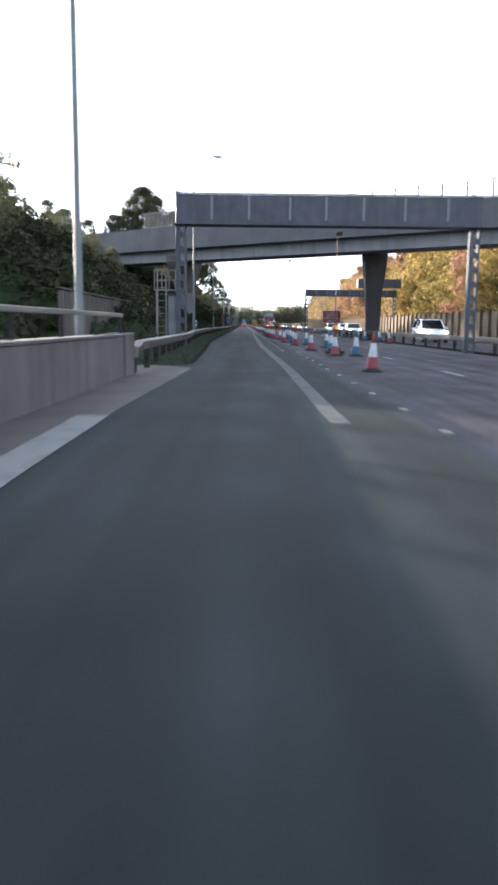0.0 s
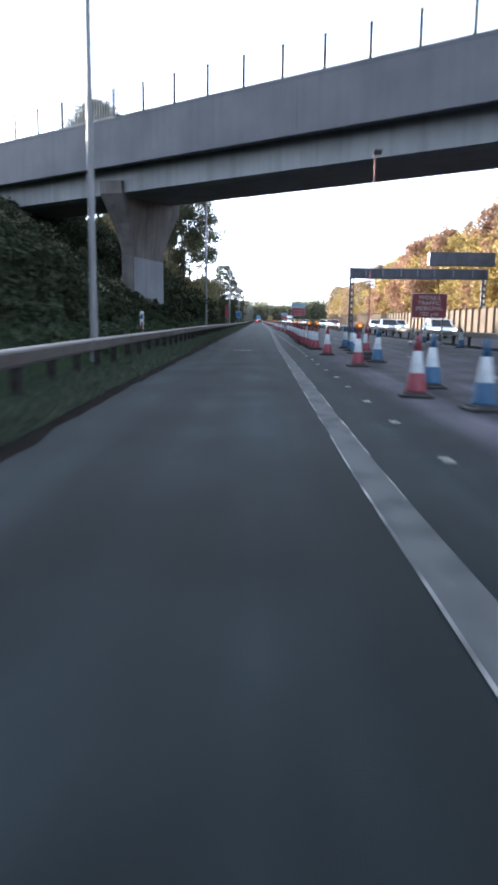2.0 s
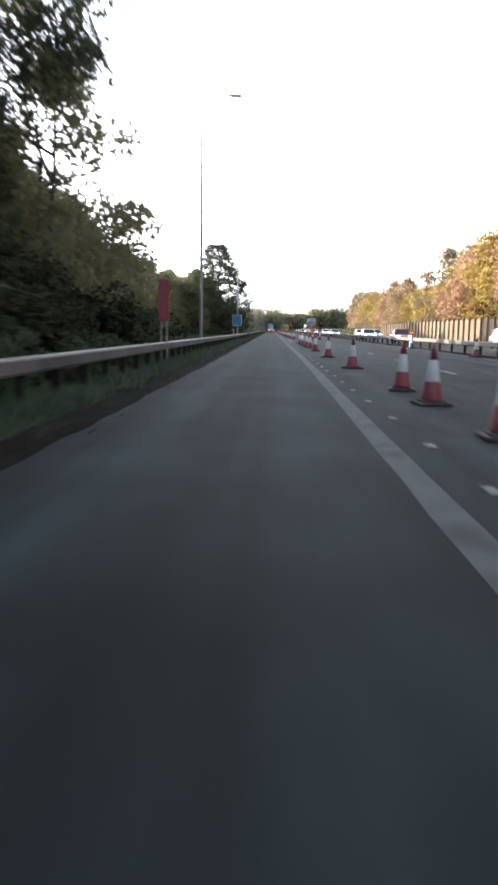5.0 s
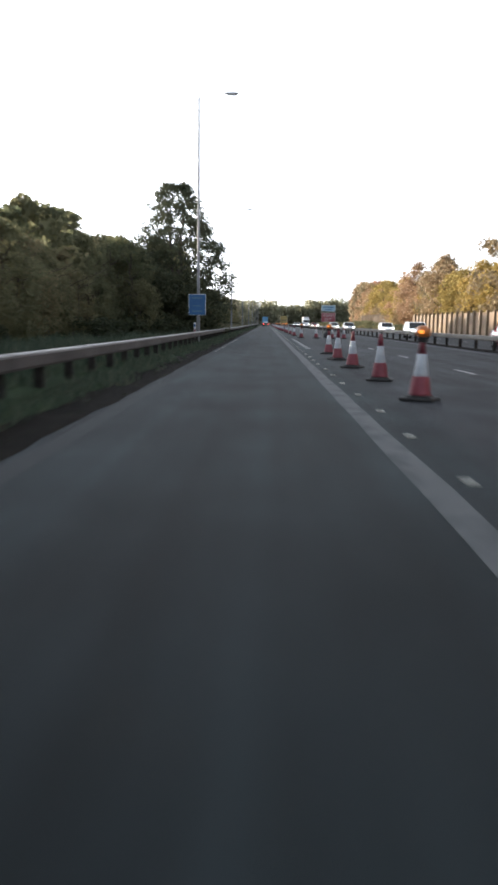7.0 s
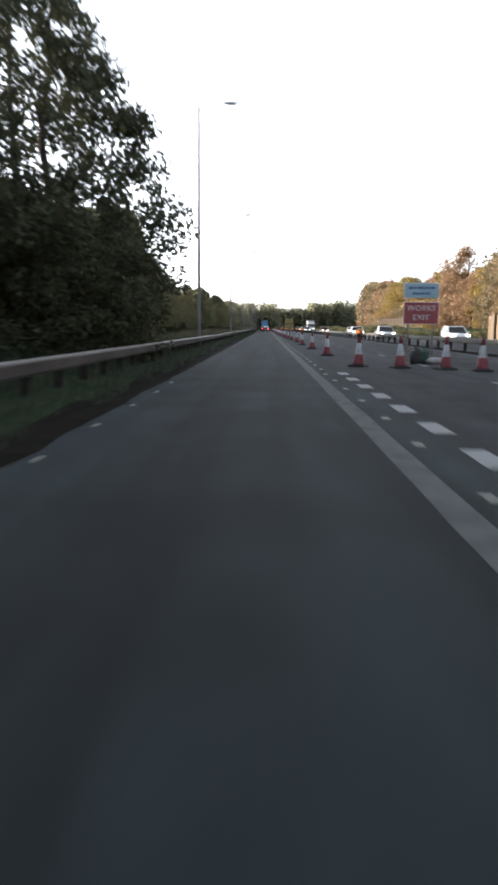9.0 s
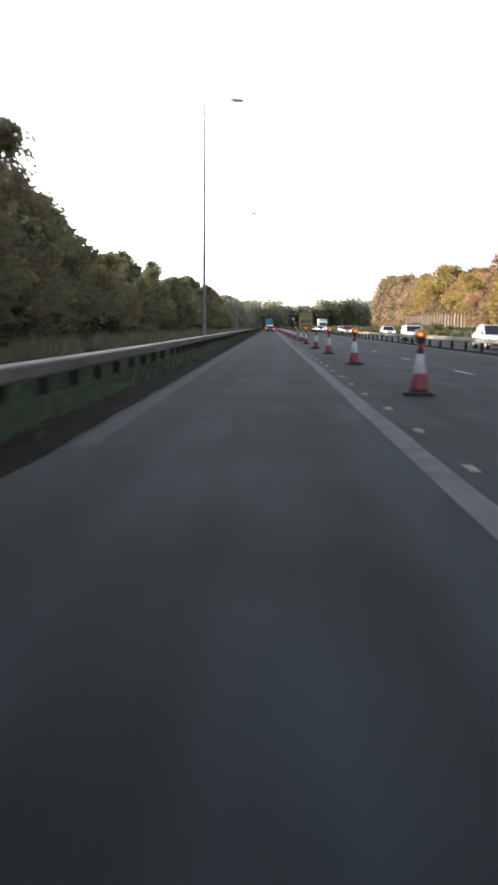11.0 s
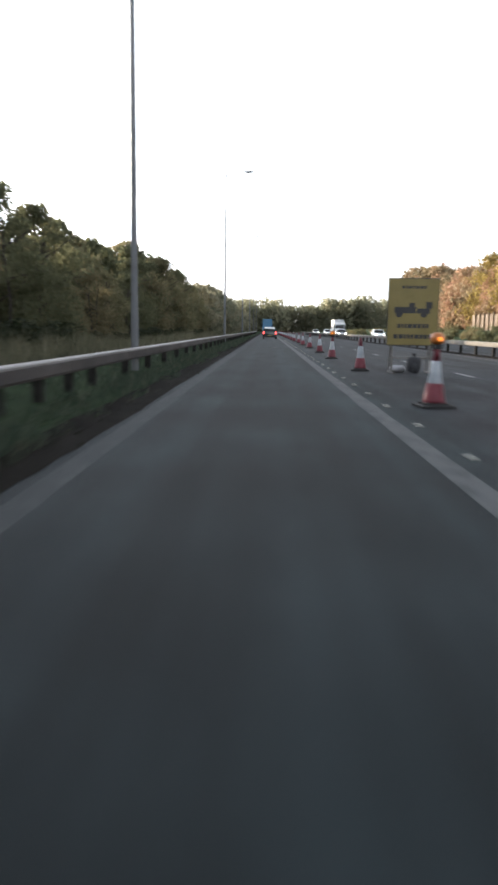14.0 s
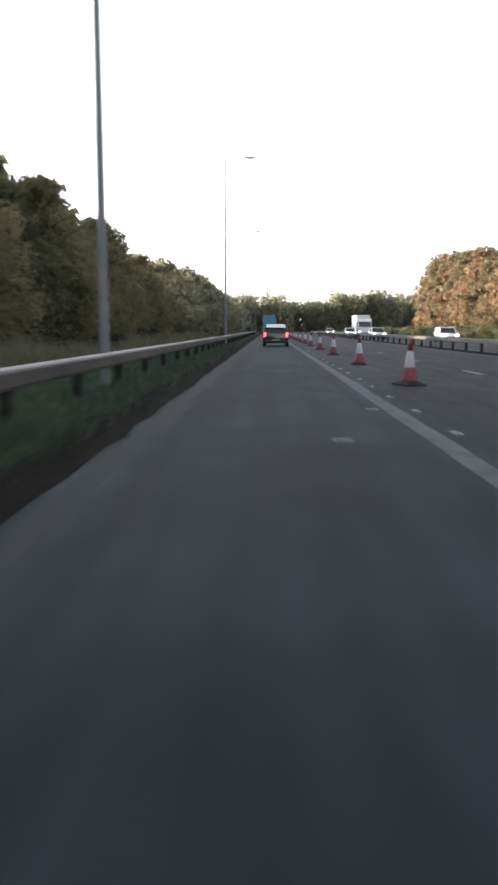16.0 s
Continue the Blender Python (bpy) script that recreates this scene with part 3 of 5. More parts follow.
barrier("crash_barrier", 9.25, right_path, [-40 + 3.2 * k for k in range(170)], 0.50, 0.74, 0.2,
        "galvanised box-beam crash barrier along the central reserve", False)
end = thing("barrier_terminal", "dark blocky end piece of the crash barrier on the apron", "crash barrier")
part("end_block", Shell().box(-4.16, -3.98, 18.63, 18.75, 0.38, 0.66, 0.02), GALV_DULL, end)
part("foot", Shell().box(-4.14, -4.04, 18.80, 18.92, 0.0, 0.42, 0.01), POST, end)

# ---- parapet and boarded fence before the gantry ----
wall = thing("parapet_wall", "stained brown concrete parapet with a steel rail", "wall", kind="structure", at=pose(-4.06, 18.5, 0, 0, 0, -1.6))
for k in range(10):
    part("wall_panel", Shell().box(-0.36, 0, -58.6 + 5.74 * k, -52.88 + 5.74 * k, -0.1, 0.90, 0.02), WALL_BROWN, wall)
part("end_pillar", Shell().box(-0.42, 0.03, -1.17, 0.0, -0.1, 0.97, 0.03), WALL_BROWN, wall)
part("coping", Shell().box(-0.40, 0.03, -58.6, -1.19, 0.904, 0.955, 0.015), WALL_BROWN, wall)
part("rail", Shell().box(-0.22, -0.12, -58, -0.55, 1.32, 1.41, 0.02), GALV_DULL, wall)
part("rail_brace", Shell().rod((-0.17, -0.6, 1.36), (-0.17, -0.12, 0.97), 0.04, 0.04, 8), POST, wall)
for k in range(24):
    part("rail_post", Shell().box(-0.2, -0.14, -0.75 - 2.5 * k, -0.67 - 2.5 * k, 0.95, 1.33), POST, wall)
board_fence = thing("board_fence", "weathered close-boarded fence leaning on the bank", "fence")
for k in range(85):
    y = 25.6 + 0.19 * k
    z = ground_z(-7.5, y)
    s = Shell().box(-0.015, 0.015, -0.085, 0.085, -0.3, 2.25 - z + random.uniform(-0.05, 0.03), 0.004)
    o = part("board", s, FENCE_GREY, board_fence)
    o.location, o.rotation_euler = (-7.5 + random.uniform(-0.01, 0.01), y, z), (random.uniform(-0.01, 0.01), 0, 0)
part("fence_rail", Shell().box(-7.57, -7.52, 25.6, 41.8, 1.55, 1.65), FENCE_GREY, board_fence)
part("fence_cap", Shell().box(-7.56, -7.44, 25.5, 41.9, 2.28, 2.34, 0.01), FENCE_GREY, board_fence)


# ---- overbridge ----
bridge = thing("road_bridge", "grey concrete overbridge crossing the motorway at a skew", "bridge", kind="structure")
BU, BN, BP = Vector((0.79, -0.613, 0)), Vector((0.613, 0.79, 0)), Vector((0, 69.9, 0))


def on_bridge(a, n, z):
    return tuple(BP + a * BU + n * BN + Vector((0, 0, z)))


def bridge_bar(a0, a1, sec, pieces=1):
    s = Shell()
    s.loft([[on_bridge(a0 + (a1 - a0) * i / pieces, n, z) for n, z in sec] for i in range(pieces + 1)])
    return s


for k in range(9):
    a0 = -52 + 13 * k
    part("edge_beam", bridge_bar(a0, a0 + 12.994, [(0, 8.35), (0.45, 8.35), (0.45, 10.3), (0.46, 10.36), (0.46, 10.5), (-0.015, 10.5), (-0.015, 10.40), (0, 10.38)]), CONCRETE_DARK, bridge)
    part("edge_beam", bridge_bar(a0, a0 + 12.97, [(8.4, 8.95), (8.85, 8.95), (8.85, 10.5), (8.4, 10.5)]), CONCRETE_DARK, bridge)
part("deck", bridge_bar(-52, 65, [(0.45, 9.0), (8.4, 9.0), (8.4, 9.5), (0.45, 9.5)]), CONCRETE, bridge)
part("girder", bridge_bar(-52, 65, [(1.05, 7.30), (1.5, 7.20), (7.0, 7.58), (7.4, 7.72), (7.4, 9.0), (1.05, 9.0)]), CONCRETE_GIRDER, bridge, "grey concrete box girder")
rail_post = Shell().box(-0.05, 0.05, -0.05, 0.05, 0, 1.36, 0.01).mesh("parapet_post", POST)
for k in range(58):
    o = part("parapet_post", rail_post, None, bridge)
    o.location = on_bridge(-49.995 + 1.965 * k, 0.22, 10.5)
part("parapet_rail", bridge_bar(-50, 63, [(0.205, 11.79), (0.235, 11.79), (0.235, 11.82), (0.205, 11.82)]), POST, bridge)
part("lower_rail", bridge_bar(-50, 63, [(0.2, 10.56), (0.24, 10.56), (0.24, 10.62), (0.2, 10.62)]), POST, bridge)


cage = part("mesh_screen", bridge_bar(-14.8, -10.55, [(0.12, 10.55), (0.16, 10.55), (0.16, 10.61), (0.12, 10.61)]), GALV_DULL, bridge, "steel bar screen on the parapet")
part("screen_top", bridge_bar(-14.8, -10.55, [(0.12, 11.96), (0.16, 11.96), (0.16, 12.02), (0.12, 12.02)]), GALV_DULL, cage)
for k in range(24):
    a = -14.78 + k * 0.182
    part("screen_bar", bridge_bar(a, a + 0.05, [(0.125, 10.6), (0.155, 10.6), (0.155, 11.97), (0.125, 11.97)]), GALV_DULL, cage)


def tapered_pier(y0, y1):
    """The pier in the central reserve: its foot is slim and its head leans out under the girder."""
    # height, then x of the near edge, the far right edge and the far left edge
    rows = [(-0.3, 9.32, 11.1, 9.62), (2.0, 9.23, 11.12, 9.52), (3.6, 9.15, 11.15, 9.38), (5.1, 9.07, 11.3, 9.25), (6.0, 9.02, 11.42, 9.14), (6.9, 8.96, 11.55, 9.03), (7.75, 8.94, 11.6, 9.0)]
    rings = [[(a, y0, z), (b, y1 + 1.3, z), (b - 0.55, y1 + 1.62, z), (c, y1, z)] for z, a, b, c in rows]
    part("pier_stem", Shell().loft(rings[:3]), CONCRETE_DARK, bridge)
    rings[2] = [(x, y, z + 0.006) for x, y, z in rings[2]]
    part("pier_head", Shell().loft(rings[2:]), CONCRETE_DARK, bridge)


def skew_pier(cx, cy, heading, half_len, half_wid, z0, z_mid):
    """A leaf pier turned along the road, whose head flares under the girder."""
    m = pose(cx, cy, 0, 0, 0, heading)

    def ring(w, l, z):
        return [tuple(m @ Vector(q)) for q in ((-w, -l, z), (w, -l, z), (w, l, z), (-w, l, z))]
    head = [ring(half_wid, half_len, z_mid + 0.004), ring(half_wid, half_len + 0.12, z_mid + 0.4), ring(half_wid + 0.12, half_len + 0.75, z_mid + 1.5),
            ring(half_wid + 0.25, half_len + 1.9, 7.25), ring(half_wid + 0.25, half_len + 1.95, 7.85)]
    part("pier_head", Shell().loft(head), CONCRETE_PIER, bridge, "stained flaring pier head")
    part("pier_stem", Shell().loft([ring(half_wid, half_len, z0), ring(half_wid, half_len, z_mid)]), CONCRETE_PIER, bridge)
    part("painted_panel", Shell().loft([[tuple(m @ Vector((x, y, z))) for x, y in ((half_wid + 0.002, -half_len + 0.06), (half_wid + 0.012, -half_len + 0.06), (half_wid + 0.012, half_len - 0.06), (half_wid + 0.002, half_len - 0.06))] for z in (2.05, z_mid - 0.08)]), CONCRETE_PALE, bridge, "pale blue-grey painted panel")


skew_pier(-7.69, 81.28, -14.7, 2.07, 0.33, -0.3, 4.45)
tapered_pier(67.6, 69.8)
for a0, a1 in ((-46, -27), (28, 50)):
    part("abutment", bridge_bar(a0, a1, [(1.0, -1), (7.8, -1), (7.8, 7.2), (1.0, 7.2)]), CONCRETE, bridge)


# ---- gantries ----
def gantry(x0, x1, y, zb, zt, legs, label, boxes=()):
    root = thing("sign_gantry", label, "gantry")
    part("beam", Shell().box(x0, x1, y - 0.28, y + 0.35, zb + 0.012, zt, 0.03), GANTRY, root)
    part("top_rail", Shell().box(x0 - 0.05, x1 + 0.05, y - 0.33, y - 0.24, zt + 0.004, zt + 0.07, 0.01), GANTRY_RIB, root)
    part("walkway", Shell().box(x0 - 0.1, x1 + 0.1, y - 0.45, y + 0.5, zb - 0.08, zb + 0.008, 0.01), GANTRY, root)
    n = int((x1 - x0) / 1.62)
    rr = random.Random(4)
    rib = Shell().box(-0.05, 0.05, -0.03, 0.0, zb + 0.15, zt - 0.08, 0.01).mesh("rib", GANTRY_RIB)
    for i in range(1, n):
        part("rib", rib, None, root).location = (x0 + (x1 - x0) * (i + rr.uniform(-0.12, 0.12)) / n, y - 0.284, 0)
    for i, x in enumerate(legs):
        base = ground_z(x, y) if x < -3.7 else 0
        for dx, hw in ((-0.15, 0.10), (0.18, 0.045)):
            part("leg", Shell().box(x + dx - hw, x + dx + hw, y - 0.1, y + 0.1, base - 0.1, zt + 0.15 if dx < 0 else zb, 0.015), GANTRY, root)
        k = 0
        while base + 0.6 + 0.62 * k < zb - 0.1:
            z = base + 0.5 + 0.62 * k
            plate_ = Shell()
            plate_.loft([[(x - 0.05, yy, z - 0.05), (x - 0.05, yy, z + 0.19), (x + 0.01, yy, z + 0.24), (x + 0.135, yy, z + 0.14), (x + 0.135, yy, z - 0.1), (x + 0.08, yy, z - 0.02)] for yy in (y - 0.07, y + 0.07)])
            part("leg_plate", plate_, GANTRY, root)
            k += 1
    for bx0, bx1, bz0, bz1 in boxes:
        b = part("signal_box", Shell().box(bx0, bx1, y - 0.35, y + 0.55, bz0, bz1, 0.04), GANTRY, root)
        # pale plate puts the box's sunlit side into the colour
        part("box_end", Shell().box(bx0 - 0.05, bx0 - 0.002, y - 0.3, y + 0.5, bz0 + 0.05, bz1 - 0.05, 0.02), GALV, b)
    return root


g1 = gantry(-4.45, 8.85, 34.6, 5.52, 6.72, (-4.23, 8.65), "dark grey steel sign gantry over the carriageway on latticed legs")
lad = part("ladder", Shell().box(-5.28, -5.23, 34.2, 34.25, 0.2, 3.55).box(-4.90, -4.85, 34.2, 34.25, 0.2, 3.55), GALV_DULL, g1, "galvanised access ladder")
for k in range(11):
    part("rung", Shell().rod((-5.25, 34.22, 0.5 + 0.28 * k), (-4.87, 34.22, 0.5 + 0.28 * k), 0.014, n=6), GALV_DULL, lad)
cabinet = part("cabinet", Shell().box(-4.86, -4.40, 34.72, 35.1, 0.0, 2.55, 0.02), GANTRY, g1, "blue-grey steel cabinet against the leg")
part("cabinet_door", Shell().box(-4.82, -4.44, 34.705, 34.717, 0.3, 2.4), GANTRY_RIB, cabinet)
part("platform", Shell().box(-5.42, -4.46, 34.3, 34.9, 2.62, 2.68, 0.01), GALV_DULL, g1)
part("guard_rail", Shell().box(-5.42, -4.46, 34.3, 34.34, 3.47, 3.52), GALV_DULL, g1)
part("guard_rail", Shell().box(-5.42, -4.46, 34.3, 34.34, 3.05, 3.09), GALV_DULL, g1)
for px_ in (-5.42, -5.1, -4.78, -4.5):
    part("guard_post", Shell().box(px_, px_ + 0.045, 34.345, 34.39, 2.68, 3.52), GALV_DULL, g1)
for px_ in (-5.36, -4.56):
    part("platform_post", Shell().box(px_ - 0.03, px_ + 0.03, 34.8, 34.86, 0.1, 2.61), GALV_DULL, g1)
gantry(7.75, 21.6, 117.2, 5.55, 6.45, (8.0, 21.3), "dark steel sign gantry over the opposite carriageway", [(15.7, 22.2, 6.8, 8.15)])


# ---- boarded noise fence beyond the opposite carriageway ----
nfence = thing("noise_fence", "tall brown timber noise fence with pale posts lit by the sun", "fence")
bay = 2.45
board = [Shell().box(-0.02, 0.02, 0, 0.152, 0.0, 2.5 + 0.02 * i).mesh("board", TIMBER) for i in range(2)]
rails = Shell().box(0.024, 0.07, 0.12, 2.35, 0.5, 0.6).box(0.024, 0.07, 0.12, 2.35, 1.9, 2.0).mesh("panel", TIMBER_POST)
fpost = Shell().box(-0.20, 0.10, -0.11, 0.11, -0.3, 2.72, 0.015).mesh("fence_post", TIMBER_POST)


def far_boards(s, x, y, z):
    for i in range(14):
        s.box(x - 0.02, x + 0.02, y + 0.12 + i * 0.16, y + 0.272 + i * 0.16, z, z + 2.5 + 0.02 * (i % 2))


rest = Shell()
for k in range(86):
    y = 40 + bay * k
    if 16 <= k < 37:
        p = part("panel", rails, None, nfence)
        p.location = (20.75, y, 0.05)
        for i in range(14):
            part("board", board[i % 2], None, p).location = (0, 0.12 + i * 0.16, 0)
    else:
        far_boards(rest, 20.75, y, 0.05)
    part("fence_post", fpost, None, nfence).location = (20.72, y, 0.05)
tagged(part("board_cladding", rest, TIMBER, nfence), "brown upright fence boards", kind="stuff")
hfence = thing("noise_fence", "brown timber fence set back at the foot of the wooded slope", "fence")
rest = Shell()
for k in range(30):
    y = 331 + bay * k
    far_boards(rest, 32.0, y, ground_z(32, y) - 0.05)
    part("fence_post", fpost, None, hfence).location = (31.97, y, ground_z(32, y) - 0.05)
tagged(part("board_cladding", rest, TIMBER, hfence), "brown upright fence boards", kind="stuff")


# ---- street lamps ----
def street_lamp():
    root = thing("street_lamp", "tall slim galvanised lighting column with one outreach arm", "street lamp", "lamps along the verge")
    part("base_door", Shell().box(-0.045, 0.045, -0.102, -0.085, 0.7, 1.2, 0.005), LAMP_STEEL, root)
    part("column_base", Shell().turned([(0.094, -0.4), (0.094, 1.5), (0.086, 1.56)], 20), LAMP_STEEL, root)
    part("column", Shell().turned([(0.085, 1.55), (0.066, 7.0), (0.042, 12.45), (0.025, 12.6)], 20), LAMP_STEEL, root)
    arm = Shell()
    pts = [(0.0, 12.3), (0.25, 12.55), (0.6, 12.66), (1.35, 12.70)]
    for (x0, z0), (x1, z1) in zip(pts, pts[1:]):
        arm.rod((x0, 0, z0), (x1, 0, z1), 0.013, 0.012, 8)
    part("arm", arm, LAMP_STEEL, root, smooth=True)
    sec = []
    for x, w, h in ((1.3, 0.07, 0.05), (1.45, 0.13, 0.09), (1.75, 0.16, 0.11), (2.0, 0.12, 0.08), (2.08, 0.04, 0.03)):
        sec.append([(x, 0.85 * w * math.cos(a), 12.71 + 0.7 * h * math.sin(a) * (1 if math.sin(a) > 0 else 0.6)) for a in [2 * math.pi * i / 10 for i in range(10)]])
    head = part("lantern", Shell().loft(sec), LAMP_STEEL, root, smooth=True)
    part("bowl", Shell().box(1.48, 1.95, -0.085, 0.085, 12.63, 12.67, 0.015), SIGN_WHITE, head)
    return root


lamp = street_lamp()
LAMP_X = (-4.9, -5.15, -5.33, -5.11, -4.96, -4.98, -5.05, -4.98, -4.98, -4.95, -4.95, -4.95, -4.95)
for k, x in enumerate(LAMP_X):
    x += 0.03
    y = 176.3 if k == 4 else 16.4 + 40 * k
    if k == 0:
        lamp.matrix_basis = pose(x, y, 0)
    else:
        copy_thing(lamp, pose(x, y, ground_z(x, y)))


# ---- traffic cones ----
def traffic_cone(body, colour, lit):
    root = thing("traffic_cone", f"{colour} and white road cone" + (" carrying an amber warning lamp" if lit else " on a black rubber base"), "traffic cone", "cones along the works")
    part("base", Shell().box(-0.27, 0.27, -0.27, 0.27, 0.0, 0.055, 0.02).box(-0.2, 0.2, -0.2, 0.2, 0.05, 0.085, 0.02), RUBBER, root)
    part("lower_band", Shell().turned([(0.178, 0.08), (0.170, 0.12), (0.132, 0.37), (0.124, 0.39)], 18), body, root, smooth=True)
    part("sleeve", Shell().turned([(0.112, 0.385), (0.114, 0.40), (0.066, 0.74), (0.062, 0.745)], 18), SLEEVE, root, "white reflective sleeve", smooth=True)
    part("tip", Shell().turned([(0.062, 0.742), (0.042, 0.93), (0.035, 0.95), (0.033, 1.0), (0.02, 1.0)], 16), body, root, smooth=True)
    if lit:
        hd = part("warning_lamp", Shell().box(-0.075, 0.075, -0.05, 0.05, 0.93, 1.02, 0.015), TRIM, root, "amber road danger lamp")
        part("lens", Shell().turned([(0.035, 1.0), (0.10, 1.025), (0.118, 1.095), (0.10, 1.165), (0.035, 1.195)], 16), AMBER_OFF, hd, smooth=True)
        part("bulb", Shell().turned([(0.01, -0.131), (0.034, -0.122), (0.01, -0.113)], 10), AMBER, hd).matrix_basis = pose(0, 0, 1.09, -90) @ pose(0, 0, 0.0)
    return root


protos = {}
for colour, body in (("red", CONE_RED), ("blue", CONE_BLUE)):
    for lit in (False, True):
        protos[colour, lit] = [traffic_cone(body, colour, lit), False]


def set_cone(x, y, colour="red", lit=False):
    entry = protos[colour, lit]
    m = pose(x, y, 0, random.uniform(-1, 1), random.uniform(-1, 1), random.uniform(-25, 25))
    if entry[1]:
        return copy_thing(entry[0], m)
    entry[0].matrix_basis, entry[1] = m, True
    return entry[0]


for y, x, lit in ((20.4, 1.95, 0), (30.2, 2.12, 1), (36.0, 1.68, 0), (45.0, 1.55, 1), (51.2, 1.22, 0), (59.4, 1.33, 1), (66.2, 1.12, 0), (71.3, 1.08, 1), (73.0, 1.05, 0),
                  (75.0, 1.02, 1), (77.3, 0.98, 0), (79.4, 0.95, 0), (81.8, 0.95, 0), (85.6, 1.05, 1), (88.4, 1.1, 0), (92.4, 1.17, 0), (96.9, 1.27, 1), (101.3, 1.27, 0), (104.6, 1.3, 0),
                  (108.6, 1.3, 0), (111.6, 1.32, 0), (120.5, 1.25, 0), (130.3, 1.2, 0), (140.0, 1.18, 0), (147.2, 1.22, 1), (151.4, 1.2, 0), (156.2, 1.15, 0), (160.7, 1.15, 0), (165.6, 1.25, 1), (198.7, 1.66, 1), (197.9, 2.85, 0),
                  (197.3, 4.1, 0), (196.6, 5.0, 0), (208.0, 1.4, 0), (218.4, 1.38, 0), (228.6, 1.3, 1), (239.8, 1.35, 1), (249.6, 1.25, 1), (258.1, 1.19, 0), (269.6, 1.18, 1), (279.2, 1.2, 0),
                  (289.6, 1.05, 1), (300.6, 1.2, 0), (310.3, 1.15, 1), (319.2, 1.23, 0), (329.1, 1.22, 0), (338.8, 1.2, 0), (348.6, 1.26, 0)):
    set_cone(x, y, "red", bool(lit))
for k in range(14):
    set_cone(1.25 + random.uniform(-0.06, 0.06), 358.5 + 9.9 * k)
for y, x in ((30.3, 2.95), (35.6, 2.55), (41.0, 2.95), (46.8, 2.36), (49.4, 1.80), (53.0, 1.88), (61.6, 2.2), (67.4, 2.3), (70.0, 2.46), (73.2, 2.55), (62.0, 8.3), (75.8, 8.4), (56.0, 8.4), (84.0, 8.4)):
    set_cone(x, y, "blue")
for y, x in ((68.2, 2.78), (70.7, 2.66), (75.8, 3.2), (52.5, 8.45), (66.5, 8.4), (108.0, 8.5), (133.0, 8.5)):
    set_cone(x, y)
for entry in protos.values():
    if not entry[1]:
        entry[0].matrix_basis = pose(8.5, 150, 0)


# ---- temporary poles among the cones ----
def camera_pole(x, y, h):
    root = thing("temporary_pole", "slim red and white temporary camera pole on a weighted base", "pole", at=pose(x, y, 0))
    part("base_weight", Shell().box(-0.4, 0.4, -0.3, 0.3, 0, 0.14, 0.04).box(-0.25, 0.25, -0.2, 0.2, 0.135, 0.26, 0.04), RUBBER, root)
    part("lower_pole", Shell().rod((0, 0, 0.2), (0, 0, h * 0.5), 0.024, 0.021, 10), CONE_RED, root)
    part("middle_pole", Shell().rod((0, 0, h * 0.5), (0, 0, h * 0.74), 0.020, 0.018, 10), SLEEVE, root)
    part("upper_pole", Shell().rod((0, 0, h * 0.74), (0, 0, h), 0.018, 0.016, 10), CONE_RED, root)
    hd = part("camera_head", Shell().box(-0.06, 0.2, -0.08, 0.08, h - 0.03, h + 0.10, 0.03), POST, root)
    part("hood", Shell().box(0.0, 0.23, -0.09, 0.09, h + 0.103, h + 0.12, 0.006), GALV_DULL, hd)


camera_pole(2.38, 32.6, 4.9)
camera_pole(2.12, 63.1, 6.25)


# ---- signs ----
def lettering(parent, text, size, x, y, z, material):
    c = bpy.data.curves.new("lettering", "FONT")
    c.body, c.size, c.align_x, c.align_y, c.extrude, c.space_character = text, size, "CENTER", "CENTER", 0.003, 1.08
    c.materials.append(material)
    ob = new("lettering", c)
    me = bpy.data.meshes.new_from_object(ob.evaluated_get(bpy.context.evaluated_depsgraph_get()))
    me.name = "lettering"
    bpy.data.objects.remove(ob)
    ob = new("lettering", me)
    ob.parent = parent
    ob.matrix_basis = pose(x, y, z, 90)
    return ob


def plate(root, name, x0, x1, z0, z1, y, face, edge, label=""):
    """A sign plate with a contrasting border, standing in the plane y and facing -y."""
    back = part(name, Shell().box(x0, x1, y, y + 0.03, z0, z1, 0.012), edge, root, label)
    part("face", Shell().box(x0 + 0.022, x1 - 0.022, y - 0.006, y - 0.0005, z0 + 0.022, z1 - 0.022), face, back)
    return back


def sign_frame(root, x0, x1, top, y):
    for x in (x0 + 0.18, x1 - 0.18):
        part("leg", Shell().box(x - 0.025, x + 0.025, y + 0.034, y + 0.084, 0.0, top, 0.006), GALV_DULL, root)
        part("foot", Shell().box(x - 0.025, x + 0.025, y - 0.45, y + 0.65, 0.0, 0.04, 0.006), GALV_DULL, root)
        part("brace", Shell().rod((x, y + 0.06, top * 0.6), (x, y + 0.6, 0.03), 0.015, n=6), GALV_DULL, root)
    part("crossbar", Shell().box(x0 + 0.18, x1 - 0.18, y + 0.036, y + 0.076, 0.42, 0.46), GALV_DULL, root)


